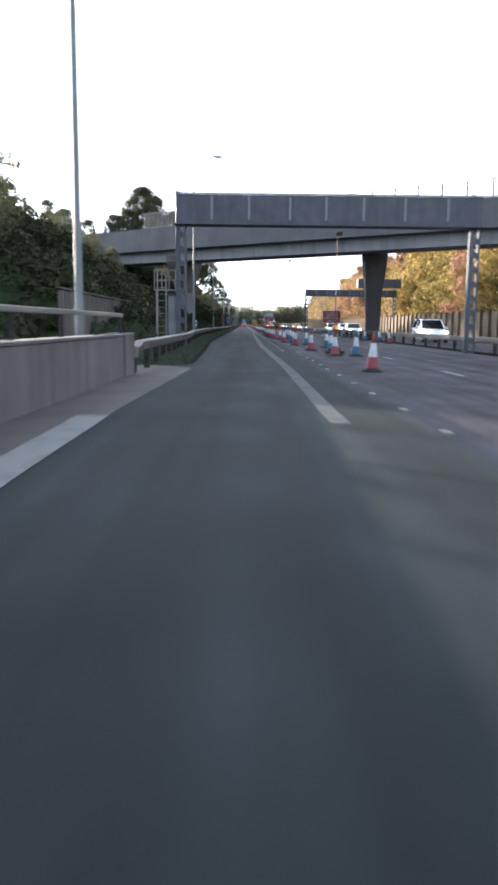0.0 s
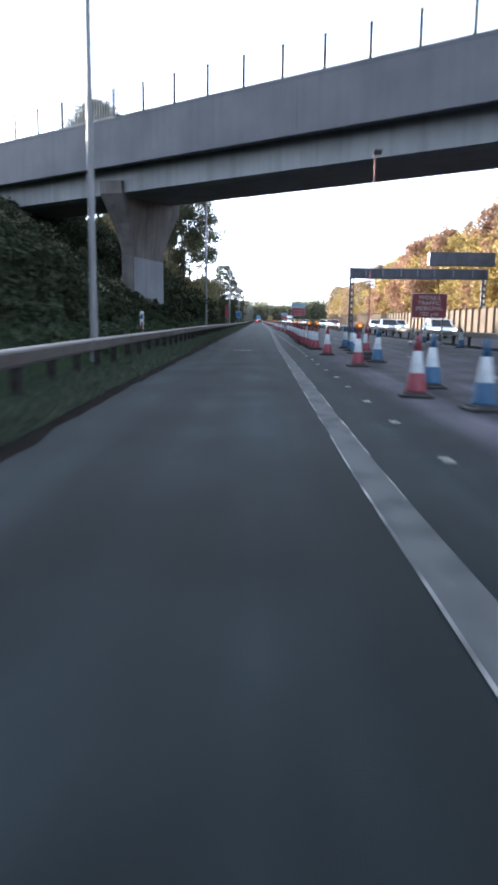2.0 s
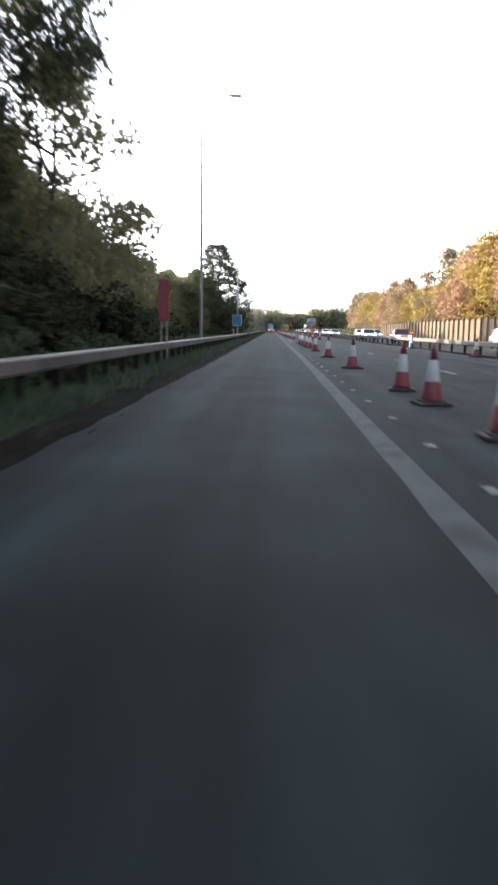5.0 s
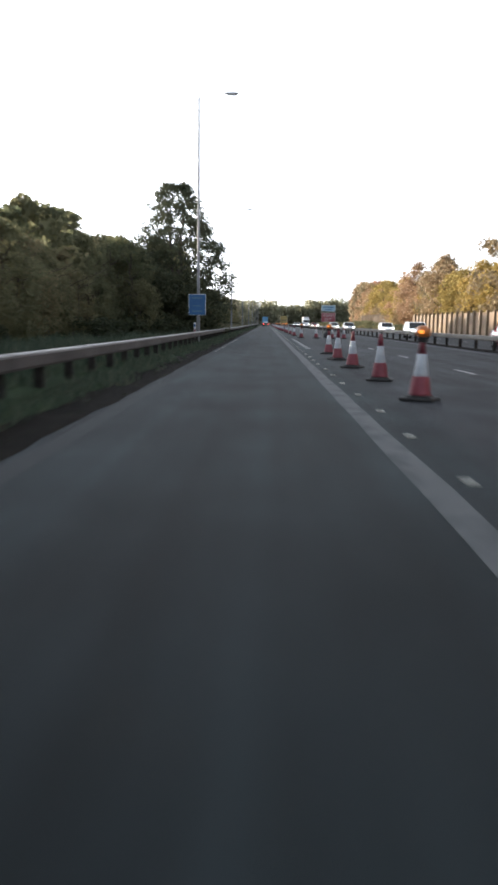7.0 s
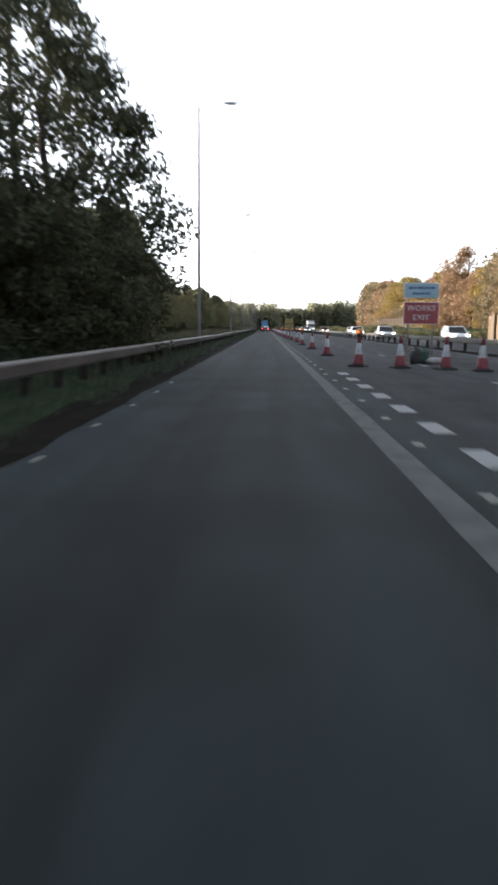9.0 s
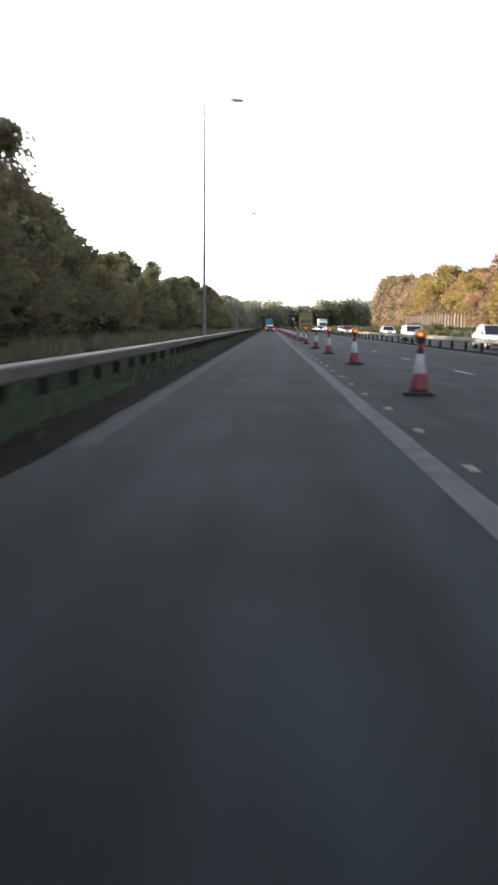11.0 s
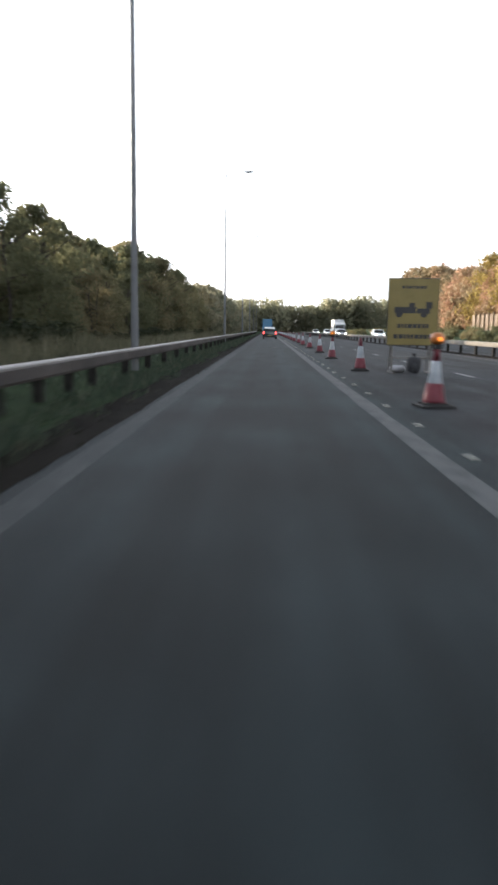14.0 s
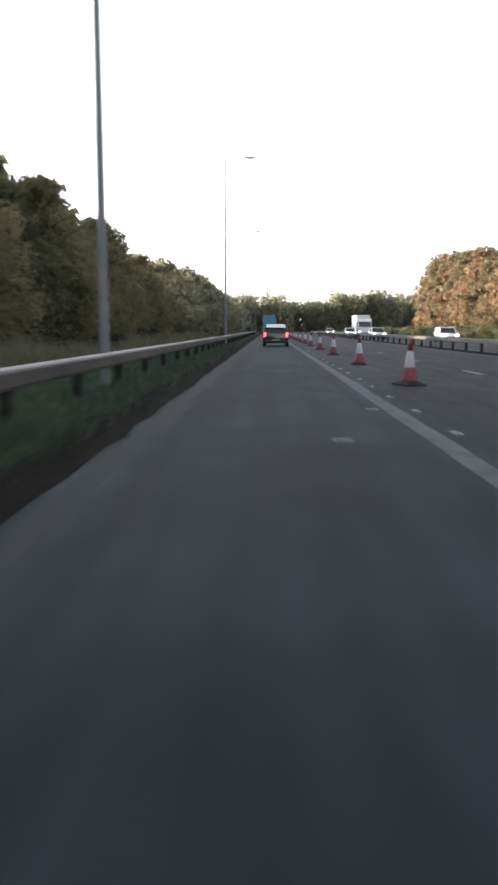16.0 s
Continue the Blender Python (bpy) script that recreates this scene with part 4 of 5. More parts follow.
def sandbag(x, y, turn, material, label, upright=False):
    bm = bmesh.new()
    bmesh.ops.create_uvsphere(bm, u_segments=14, v_segments=8, radius=1)
    for w in bm.verts:
        c = w.co
        c.x, c.y, c.z = 0.34 * math.copysign(abs(c.x) ** 0.7, c.x), 0.2 * math.copysign(abs(c.y) ** 0.7, c.y), 0.11 + 0.11 * math.copysign(abs(c.z) ** 0.8, c.z)
        c.z = max(0.0, c.z + 0.03 * noise.noise((c.x * 6 + x, c.y * 6, y)))
    if upright:
        for w in bm.verts:
            w.co = Vector((w.co.x * 0.62, w.co.y * 0.8, w.co.z * 2.3 * (1 + 0.25 * w.co.x)))
    s = Shell()
    s.take(bm)
    root = thing("sandbag", label, "sandbag", "bags that weigh down the signs", at=pose(x, y, 0, 0, 0, turn))
    part("sack", s, material, root, smooth=True)
    part("neck", Shell().turned([(0.05, 0.40), (0.03, 0.50), (0.07, 0.58)], 8) if upright else Shell().turned([(0.05, 0.08), (0.03, 0.13), (0.06, 0.2)], 8, 0.36, 0), material, root, smooth=True)


def bars(parent, lines, y, material):
    for x0, x1, z0, z1 in lines:
        x = x0
        while x < x1:
            w = min(random.uniform(0.05, 0.13), x1 - x)
            part("bar", Shell().box(x, x + w, y - 0.004, y, z0, z1), material, parent)
            x += w + 0.025


s1 = thing("works_sign", "large dark red roadworks sign with white lettering on a steel frame", "road sign")
p1 = plate(s1, "panel", 6.58, 8.42, 1.42, 2.68, 79.0, SIGN_RED, SIGN_WHITE)
for text, z in (("WORKS", 2.45), ("TRAFFIC", 2.18), ("MERGING", 1.90), ("100 yds", 1.62)):
    lettering(p1, text, 0.30, 7.5, 78.988, z, SIGN_WHITE)
sign_frame(s1, 6.58, 8.42, 2.6, 79.0)
for dx in (0.3, 1.3):
    sandbag(6.6 + dx, 79.5, random.uniform(-20, 20), SANDBAG, "grey sandbag on the foot of a road sign")

s2 = thing("works_sign", "small dark red sign under a pale blue plate", "road sign")
p2 = plate(s2, "panel", 1.20, 2.30, 1.55, 2.18, 99.4, SIGN_RED, SIGN_WHITE)
bars(p2, [(1.38, 2.13, 1.92, 2.02), (1.43, 2.08, 1.7, 1.8)], 99.394, SIGN_FADED)
plate(s2, "upper_plate", 1.20, 2.30, 2.24, 2.58, 99.4, SIGN_PALE, SIGN_WHITE)
sign_frame(s2, 1.20, 2.30, 2.5, 99.4)
sandbag(1.45, 99.7, 10, SANDBAG_GREEN, "dark green sandbag on the foot of a road sign")
sandbag(2.15, 99.6, -15, SANDBAG, "grey sandbag on the foot of a road sign")

s3 = thing("works_sign", "dark red works exit sign under a pale plate", "road sign")
p3 = plate(s3, "panel", 3.44, 4.66, 1.36, 2.12, 201.0, SIGN_RED, SIGN_WHITE)
lettering(p3, "WORKS", 0.26, 4.05, 200.988, 1.90, SIGN_WHITE)
lettering(p3, "EXIT", 0.26, 4.05, 200.988, 1.58, SIGN_WHITE)
u3 = plate(s3, "upper_plate", 3.44, 4.64, 2.24, 2.76, 201.0, SIGN_PALE, SIGN_WHITE)
bars(u3, [(3.6, 4.5, 2.55, 2.63), (3.72, 4.34, 2.36, 2.44)], 200.994, SIGN_BLUE)
sign_frame(s3, 3.44, 4.66, 2.7, 201.0)
sandbag(3.9, 200.9, 20, SANDBAG_DARK, "upright black sandbag on the foot of a road sign", True)
sandbag(4.25, 201.3, -10, SANDBAG_GREEN, "upright teal sandbag on the foot of a road sign", True)
sandbag(4.6, 200.9, 5, SANDBAG, "grey sandbag on the foot of a road sign")

s4 = thing("works_sign", "large yellow sign with a dark vehicle symbol and worn lettering", "road sign")
p4 = plate(s4, "panel", 1.80, 3.27, 0.80, 2.72, 299.6, SIGN_YELLOW, SIGN_BLACK)
bars(p4, [(2.2, 2.9, 2.42, 2.5), (2.1, 3.0, 1.30, 1.42), (2.0, 3.08, 1.0, 1.12)], 299.594, SIGN_BLACK)
sym = Shell().box(2.0, 2.62, 299.590, 299.594, 1.72, 1.90).box(2.64, 3.02, 299.590, 299.594, 1.72, 1.86).box(2.9, 3.08, 299.590, 299.594, 1.86, 2.05).box(2.42, 2.58, 299.590, 299.594, 1.90, 2.02)
for x in (2.14, 2.85):
    sym.loft([[(x + 0.1 * math.cos(a), yy, 1.70 + 0.1 * math.sin(a)) for a in [2 * math.pi * j / 14 for j in range(14)]] for yy in (299.589, 299.5935)])
part("vehicle_symbol", sym, SIGN_BLACK, p4, "dark lorry symbol")
sign_frame(s4, 1.80, 3.27, 2.6, 299.6)
sandbag(2.2, 299.9, 60, SANDBAG, "grey sandbag on the foot of a road sign")
sandbag(2.62, 299.6, 20, SANDBAG_DARK, "upright black sandbag on the foot of a road sign", True)

s5 = thing("works_sign", "low yellow sign with a black ring symbol on short legs", "road sign")
p5 = plate(s5, "panel", 1.98, 2.74, 0.62, 1.28, 90.0, SIGN_YELLOW, SIGN_BLACK)
ring = Shell()
ring.loft([[(2.36 + r * math.cos(a), yy, 0.90 + 0.7 * r * math.sin(a)) for a in [2 * math.pi * j / 20 for j in range(20)]] for r, yy in ((0.22, 89.9935), (0.22, 89.990), (0.17, 89.990), (0.17, 89.9935))])
part("ring_symbol", ring, SIGN_BLACK, p5)
part("slash", Shell().rod((2.24, 89.991, 0.83), (2.48, 89.991, 0.98), 0.018, n=6), SIGN_BLACK, p5)
bars(p5, [(2.1, 2.62, 1.12, 1.18)], 89.994, SIGN_BLACK)
sign_frame(s5, 1.98, 2.74, 1.2, 90.0)

s6 = thing("distance_sign", "blue rectangular sign with a white border clipped to a lamp column", "road sign")
p6 = plate(s6, "panel", -5.43, -4.51, 1.56, 2.67, 176.1, SIGN_BLUE, SIGN_WHITE)
bars(p6, [(-5.25, -4.71, 2.42, 2.51), (-5.2, -4.76, 2.02, 2.08), (-5.25, -4.71, 1.73, 1.82)], 176.088, SIGN_MARK)
for z in (1.75, 2.4):
    part("clip", Shell().box(-5.045, -4.815, 176.132, 176.225, z, z + 0.05, 0.008), GALV_DULL, s6, "steel clip round the column")
s7 = thing("marker_board", "tall narrow red board on two posts on the verge", "road sign")
part("board", Shell().box(-4.92, -4.58, 120.0, 120.04, 1.42, 2.72, 0.02), CONE_RED, s7)
for x in (-4.84, -4.66):
    part("leg", Shell().box(x - 0.03, x + 0.03, 120.045, 120.1, 0, 2.6), GALV_DULL, s7)
for k, y in enumerate((66.8, 181.5)):
    z = ground_z(-5.6, y)
    m = thing("marker_post", "white plastic marker post with a dark reflector behind the barrier", "marker post", "marker posts", at=pose(-5.6, y, z))
    part("stake", Shell().box(-0.06, 0.06, -0.02, 0.02, -0.2, 1.0, 0.008), SIGN_WHITE, m)
    part("reflector", Shell().box(-0.045, 0.045, -0.028, -0.021, 0.72, 0.9), SIGN_BLUE, m)
    part("label_plate", Shell().box(-0.04, 0.04, -0.027, -0.021, 0.30, 0.62), CONE_RED, m)


# ---- vehicles ----
def wheel(root, x, y, r, w):
    t = part("wheel", Shell().rod((x - w / 2, y, r), (x + w / 2, y, r), r, r, 20), TYRE, root, smooth=False)
    part("rim", Shell().rod((x - w / 2 - 0.01, y, r), (x + w / 2 + 0.01, y, r), r * 0.62, r * 0.62, 16), RIM, t)


def car(name, label, paint, m, length=4.2, width=1.76, height=1.48, hatch=True, front_lit=True, tail_lit=False, roof_sheen=None, group="traffic on the opposite carriageway"):
    """Nose towards +y. Body and cabin are skinned from cross-sections along the length."""
    root = thing(name, label, "car", group, at=m)
    L, W, H = length / 2, width / 2, height
    def section(y, w, z0, z1, top):
        return [(-w * 0.94, y, z0), (w * 0.94, y, z0), (w, y, z0 + 0.16), (w, y, z1 - 0.16), (w * top, y, z1), (-w * top, y, z1), (-w, y, z1 - 0.16), (-w, y, z0 + 0.16)]
    bl = 0.60 * H
    rows = [(-L, 0.86, 0.34, bl * 0.92), (-L + 0.10, 0.96, 0.26, bl + 0.06), (-L + 0.6, 1.0, 0.22, bl + 0.07), (0, 1.0, 0.2, bl + 0.04), (L - 1.15, 1.0, 0.2, bl), (L - 0.35, 0.96, 0.22, bl * 0.88), (L - 0.06, 0.86, 0.28, bl * 0.74), (L, 0.78, 0.36, bl * 0.62)]
    part("body", Shell().loft([section(y, W * w, z0, z1, 0.92) for y, w, z0, z1 in rows]), paint, root, smooth=True)
    back, front = (-L + 0.10, L - 1.25) if hatch else (-L + 0.75, L - 1.3)
    t0, t1 = 0.28, 0.75
    zb = bl - 0.02
    cabin = Shell()
    cabin.loft([[(-W * 0.93, back, zb), (W * 0.93, back, zb), (W * 0.95, (back + front) / 2, zb), (W * 0.90, front, zb), (-W * 0.90, front, zb), (-W * 0.95, (back + front) / 2, zb)],
                [(-W * 0.80, back + t0, H - 0.05), (W * 0.80, back + t0, H - 0.05), (W * 0.82, (back + front) / 2 - 0.1, H - 0.03), (W * 0.76, front - t1, H - 0.06), (-W * 0.76, front - t1, H - 0.06), (-W * 0.82, (back + front) / 2 - 0.1, H - 0.03)]])
    part("cabin", cabin, GLASS, root, "dark window glass")
    roof = Shell().loft([[(-W * 0.81, back + t0 - 0.04, H - 0.06), (W * 0.81, back + t0 - 0.04, H - 0.06), (W * 0.83, (back + front) / 2 - 0.1, H - 0.04), (W * 0.77, front - t1 + 0.05, H - 0.07), (-W * 0.77, front - t1 + 0.05, H - 0.07), (-W * 0.83, (back + front) / 2 - 0.1, H - 0.04)],
                         [(-W * 0.70, back + t0 + 0.08, H - 0.005), (W * 0.70, back + t0 + 0.08, H - 0.005), (W * 0.72, (back + front) / 2 - 0.1, H), (W * 0.66, front - t1 - 0.1, H - 0.01), (-W * 0.66, front - t1 - 0.1, H - 0.01), (-W * 0.72, (back + front) / 2 - 0.1, H)]])
    # a separate roof colour stands in for the sky reflected there
    part("roof", roof, roof_sheen or paint, root)
    if hatch:
        lip = Shell().loft([[(-W * 0.76, y, z), (W * 0.76, y, z), (W * 0.72, y, z + h), (-W * 0.72, y, z + h)] for y, z, h in ((back + 0.04, H - 0.235, 0.03), (back + 0.16, H - 0.15, 0.06), (back + t0 + 0.25, H - 0.05, 0.05))])
        part("spoiler", lip, roof_sheen or paint, root, smooth=True)
    for sx in (-1, 1):
        for y0, z0, y1, z1 in ((back, zb, back + t0, H - 0.05), (front, zb, front - t1, H - 0.05), ((back + front) / 2 - 0.1, zb, (back + front) / 2 - 0.15, H - 0.05)):
            part("pillar", Shell().rod((sx * W * 0.93, y0, z0), (sx * W * 0.80, y1, z1), 0.045, 0.04, 6), paint, root)
        part("mirror", Shell().box(sx * (W + 0.09) - 0.08, sx * (W + 0.09) + 0.08, front - 0.25, front - 0.12, zb + 0.02, zb + 0.16, 0.02), paint, root)
        part("tail_lamp", Shell().box(sx * W * 0.86 - 0.065, sx * W * 0.86 + 0.065, -L - 0.012, -L + 0.14, bl * 0.74, bl * 1.06, 0.025), TAIL if tail_lit else CONE_RED, root)
        part("head_lamp", Shell().box(sx * W * 0.70 - 0.14, sx * W * 0.70 + 0.14, L - 0.3, L + 0.012, bl * 0.70, bl * 0.86, 0.02), HEAD if front_lit else RIM, root)
        for y in (-L + 0.75, L - 0.8):
            wheel(root, sx * (W - 0.09), y, 0.31, 0.2)
    part("rear_bumper", Shell().box(-W * 0.88, W * 0.88, -L - 0.05, -L + 0.1, 0.30, 0.52, 0.04), TRIM if hatch else paint, root)
    part("front_grille", Shell().box(-W * 0.45, W * 0.45, L - 0.05, L + 0.02, 0.38, 0.55, 0.02), TRIM, root)
    part("plate", Shell().box(-0.26, 0.26, -L - 0.062, -L - 0.052, 0.42, 0.52), PLATE, root, "plain yellow plate")
    return root


def lorry(label, cab_paint, box_paint, m, length=10.5, height=3.9, group="traffic on the opposite carriageway", lit=True):
    root = thing("lorry", label, "lorry", group, at=m)
    L, W = length / 2, 1.24
    part("cargo_box", Shell().box(-W, W, -L, L - 2.4, 1.0, height, 0.05), box_paint, root)
    part("rear_door", Shell().box(-W + 0.06, -0.02, -L - 0.03, -L - 0.002, 1.1, height - 0.1, 0.01), box_paint, root)
    part("rear_door", Shell().box(0.02, W - 0.06, -L - 0.03, -L - 0.002, 1.1, height - 0.1, 0.01), box_paint, root)
    part("chassis", Shell().box(-0.5, 0.5, -L + 0.1, L - 0.4, 0.62, 0.995), TRIM, root)
    part("cab", Shell().loft([[(x, y, z) for x, y in ((-W, L - 2.25), (W, L - 2.25), (W, L - yy), (-W, L - yy))] for z, yy in ((0.45, 0.05), (1.6, 0.0), (2.9, 0.25), (3.2, 0.6))]), cab_paint, root)
    part("windscreen", Shell().loft([[(x, L - yy + d, z) for x, d in ((-W * 0.92, 0.012), (W * 0.92, 0.012), (W * 0.92, -0.02), (-W * 0.92, -0.02))] for z, yy in ((1.68, 0.0), (2.65, 0.2))]), GLASS, root)
    for sx in (-1, 1):
        part("head_lamp", Shell().box(sx * 0.9 - 0.17, sx * 0.9 + 0.17, L - 0.05, L + 0.03, 0.7, 0.92, 0.03), HEAD if lit else RIM, root)
        part("tail_lamp", Shell().box(sx * 1.0 - 0.15, sx * 1.0 + 0.15, -L - 0.04, -L + 0.05, 0.75, 0.9, 0.02), TAIL if not lit else CONE_RED, root)
        part("mirror", Shell().box(sx * 1.4 - 0.08, sx * 1.4 + 0.08, L - 0.35, L - 0.2, 1.9, 2.6, 0.03), TRIM, root)
        for y in (-L + 1.2, -L + 2.4, L - 1.2):
            wheel(root, sx * 1.05, y, 0.5, 0.32)
    part("bumper", Shell().box(-W, W, L - 0.12, L + 0.06, 0.4, 0.68, 0.05), TRIM, root)
    return root


# the hatchback's white roof and spoiler are painted-in sky reflection
car("hatchback_car", "dark green hatchback, sky reflection painted on its roof, lit tail lamps", PAINT_DARK, pose(-1.35, 377.5, 0), length=4.1, width=1.78, height=1.54, roof_sheen=PAINT_WHITE, front_lit=False, tail_lit=True, group="traffic ahead")
car("saloon_car", "silver car further along the lane", PAINT_SILVER, pose(-1.6, 428, 0), front_lit=False, tail_lit=True, group="traffic ahead")
lorry("pale blue box lorry far along the lane", PAINT_WHITE, PAINT_BLUE, pose(-1.7, 480, 0), group="traffic ahead", lit=False)
OPPOSITE = ((12.4, 58, "estate", PAINT_WHITE), (12.2, 97, "car", PAINT_WHITE), (12.2, 119, "car", PAINT_SILVER), (15.8, 134, "car", PAINT_WHITE), (15.8, 152, "car", PAINT_SILVER), (12.2, 176, "car", PAINT_RED), (12.2, 205, "car", PAINT_WHITE),
            (15.8, 222, "car", PAINT_SILVER), (15.8, 243, "car", PAINT_WHITE), (12.2, 262, "car", PAINT_SILVER), (12.2, 288, "car", PAINT_WHITE), (15.8, 328, "car", PAINT_SILVER),
            (12.2, 352, "car", PAINT_RED), (15.8, 399, "car", PAINT_WHITE), (15.8, 470, "lorry", PAINT_WHITE), (12.2, 421, "car", PAINT_SILVER), (12.2, 455, "car", PAINT_WHITE), (12.2, 500, "car", PAINT_SILVER))
COLOUR = {PAINT_WHITE: "white", PAINT_SILVER: "silver", PAINT_RED: "red"}
made = {}
for x, y, kind, paint in OPPOSITE:
    m = pose(x + random.uniform(-0.2, 0.2), y, 0, 0, 0, 180)
    if (kind, paint) in made:
        copy_thing(made[kind, paint], m)
    elif kind == "lorry":
        made[kind, paint] = lorry("white box lorry with lit head lamps on the opposite carriageway", PAINT_WHITE, SIGN_WHITE, m)
    elif kind == "estate":
        made[kind, paint] = car("estate_car", "tall white estate car with bright head lamps on the opposite carriageway", paint, m, 4.5, 1.85, 1.72)
    else:
        made[kind, paint] = car("saloon_car", f"{COLOUR[paint]} car with lit head lamps on the opposite carriageway", paint, m, hatch=(paint is PAINT_WHITE))


# ---- trees, scrub and grass ----
def leaf_cloud(centres, radii, count, size, seed, loose=0.6, depth=0.3):
    """Many small leaves scattered through overlapping clumps, as one mesh. loose: how far they turn from the clump's surface."""
    g = np.random.default_rng(seed)
    w = np.array(radii) ** 2
    pick = g.choice(len(radii), count, p=w / w.sum())
    d = g.normal(size=(count, 3))
    d /= np.linalg.norm(d, axis=1)[:, None]
    r = np.array(radii)[pick] * g.random(count) ** depth
    p = np.array(centres)[pick] + d * r[:, None] * np.array([1, 1, 0.8])
    face = d + loose * g.normal(size=(count, 3))
    a = np.cross(face, g.normal(size=(count, 3)))
    a /= np.linalg.norm(a, axis=1)[:, None]
    b = np.cross(face, a)
    b /= np.linalg.norm(b, axis=1)[:, None]
    s = size * g.uniform(0.55, 1.35, count)[:, None]
    q = np.stack([p - a * s * 0.7, p + b * s * 0.62, p + a * s * 0.7 - b * s * 0.25], 1).reshape(-1, 3)
    me = bpy.data.meshes.new("crown")
    me.vertices.add(3 * count)
    me.vertices.foreach_set("co", q.ravel())
    me.loops.add(3 * count)
    me.loops.foreach_set("vertex_index", np.arange(3 * count))
    me.polygons.add(count)
    me.polygons.foreach_set("loop_start", np.arange(count) * 3)
    me.update(calc_edges=True)
    return me


def limb(s, p, q, r0, r1, g, steps=4, sides=6, wander=0.03):
    """A bent, tapered branch."""
    p, q = np.array(p), np.array(q)
    last, lr = p, r0
    for i in range(1, steps + 1):
        u = i / steps
        c = p + (q - p) * u + g.normal(size=3) * wander * np.linalg.norm(q - p) * (u < 1)
        r = r0 + (r1 - r0) * u
        s.rod(tuple(last), tuple(c), lr, r, sides)
        last, lr = c, r


def tree(name, label, h, spread, low, clumps, count, leaf, foliage, seed, stems=1, group="", pointed=False, clump=1.0, sides=6, girth=0.022, loose=0.6, depth=0.3):
    """h: height; low: where the crown begins; spread: the crown's radius."""
    g = np.random.default_rng(seed)
    root = thing(name, label, "tree", group)
    centres, radii = [], []
    wood = Shell()
    for k in range(stems):
        ox, oy = (g.uniform(-0.12, 0.12, 2) * spread * 2.0) if stems > 1 else (0, 0)
        top = (ox + g.normal() * 0.05 * h, oy + g.normal() * 0.05 * h, h * 0.86)
        limb(wood, (ox, oy, -0.5), top, girth * h / stems ** 0.5, 0.004 * h, g, 8 if sides > 4 else 3, sides, 0.009)
        for i in range(9 // stems + 2 if sides > 4 else 5):
            z = h * g.uniform(max(0.15, low * 0.9), 0.75)
            a = g.uniform(0, 6.283)
            rr = spread * g.uniform(0.5, 0.9) * (max(0.15, 1.05 - 1.15 * z / h) if pointed else 1)
            up = (z + 0.5) / (h * 0.86 + 0.5)
            bx, by = ox + (top[0] - ox) * up, oy + (top[1] - oy) * up
            limb(wood, (bx, by, z), (bx + rr * math.cos(a), by + rr * math.sin(a), z + h * g.uniform(0.06, 0.2)), girth * 0.3 * h, 0.0015 * h, g, 3 if sides > 4 else 1, sides)
    for i in range(clumps):
        u = g.uniform(0, 1) ** (1.35 if pointed else 1)
        z = low * h + (h - low * h) * u
        prof = math.sin(math.pi * min(1, 0.16 + 0.84 * u) ** 0.85) ** 0.75
        if pointed:
            prof = min(1.0, 0.12 + 1.05 * (1 - u) ** 0.8) * min(1.0, 0.62 + 1.1 * u)
        a, rr = g.uniform(0, 6.283), spread * prof * g.uniform(0.25, 1.0) ** 0.6
        centres.append((rr * math.cos(a), rr * math.sin(a), min(z, h - 0.06 * h)))
        radii.append(spread * g.uniform(0.16, 0.36) * clump * (1 - 0.55 * u if pointed else 1))
    part("trunk", wood, BARK, root)
    me = leaf_cloud(centres, radii, count, leaf, seed + 1, loose, depth)
    me.materials.append(foliage)
    part("crown", me, None, root)
    return root


def shrub(name, label, h, spread, count, leaf, foliage, seed, group=""):
    g = np.random.default_rng(seed)
    root = thing(name, label, "shrub", group)
    centres = [(spread * g.uniform(-0.8, 0.8), spread * g.uniform(-0.8, 0.8), h * g.uniform(0.1, 0.8)) for _ in range(16)]
    me = leaf_cloud(centres, [spread * g.uniform(0.25, 0.5) for _ in centres], count, leaf, seed)
    me.materials.append(foliage)
    part("foliage", me, None, root)
    stems = Shell()
    for c in centres[:6]:
        limb(stems, (c[0] * 0.2, c[1] * 0.2, -0.3), c, 0.04, 0.012, g, 2, 4)
    part("woody_base", stems, BARK, root)
    return root


VERGE, FARSIDE = "trees behind the verge", "autumn trees beyond the opposite carriageway"
green = [tree("broadleaf_tree", "dense dark green roadside tree against the bright sky", 9.0, 3.5, 0.04, 74, 6200, 0.23, LEAF_DARK, 11 + k, 2, VERGE) for k in range(3)]
green_back = [tree("broadleaf_tree", "dark green tree in the belt behind the verge", 9.0, 3.8, 0.04, 44, 1500, 0.54, LEAF_DARK, 21 + k, 1, VERGE, sides=4) for k in range(2)]
warm = [tree("autumn_tree", "sunlit tree turning yellow and orange", 12.0, 4.7, 0.05, 70, 5300, 0.35, LEAF_WARM, 31 + k, 1, FARSIDE) for k in range(3)]
rust = [tree("autumn_tree", "tree with rust-brown autumn leaves above the noise fence", 12.0, 4.4, 0.05, 66, 5300, 0.35, LEAF_RUST, 91 + k, 1, FARSIDE) for k in range(2)]
gold = [tree("autumn_tree", "rounded tree with golden yellow leaves above the noise fence", 12.0, 4.9, 0.05, 74, 5300, 0.35, LEAF_GOLD, 95 + k, 1, FARSIDE) for k in range(2)]
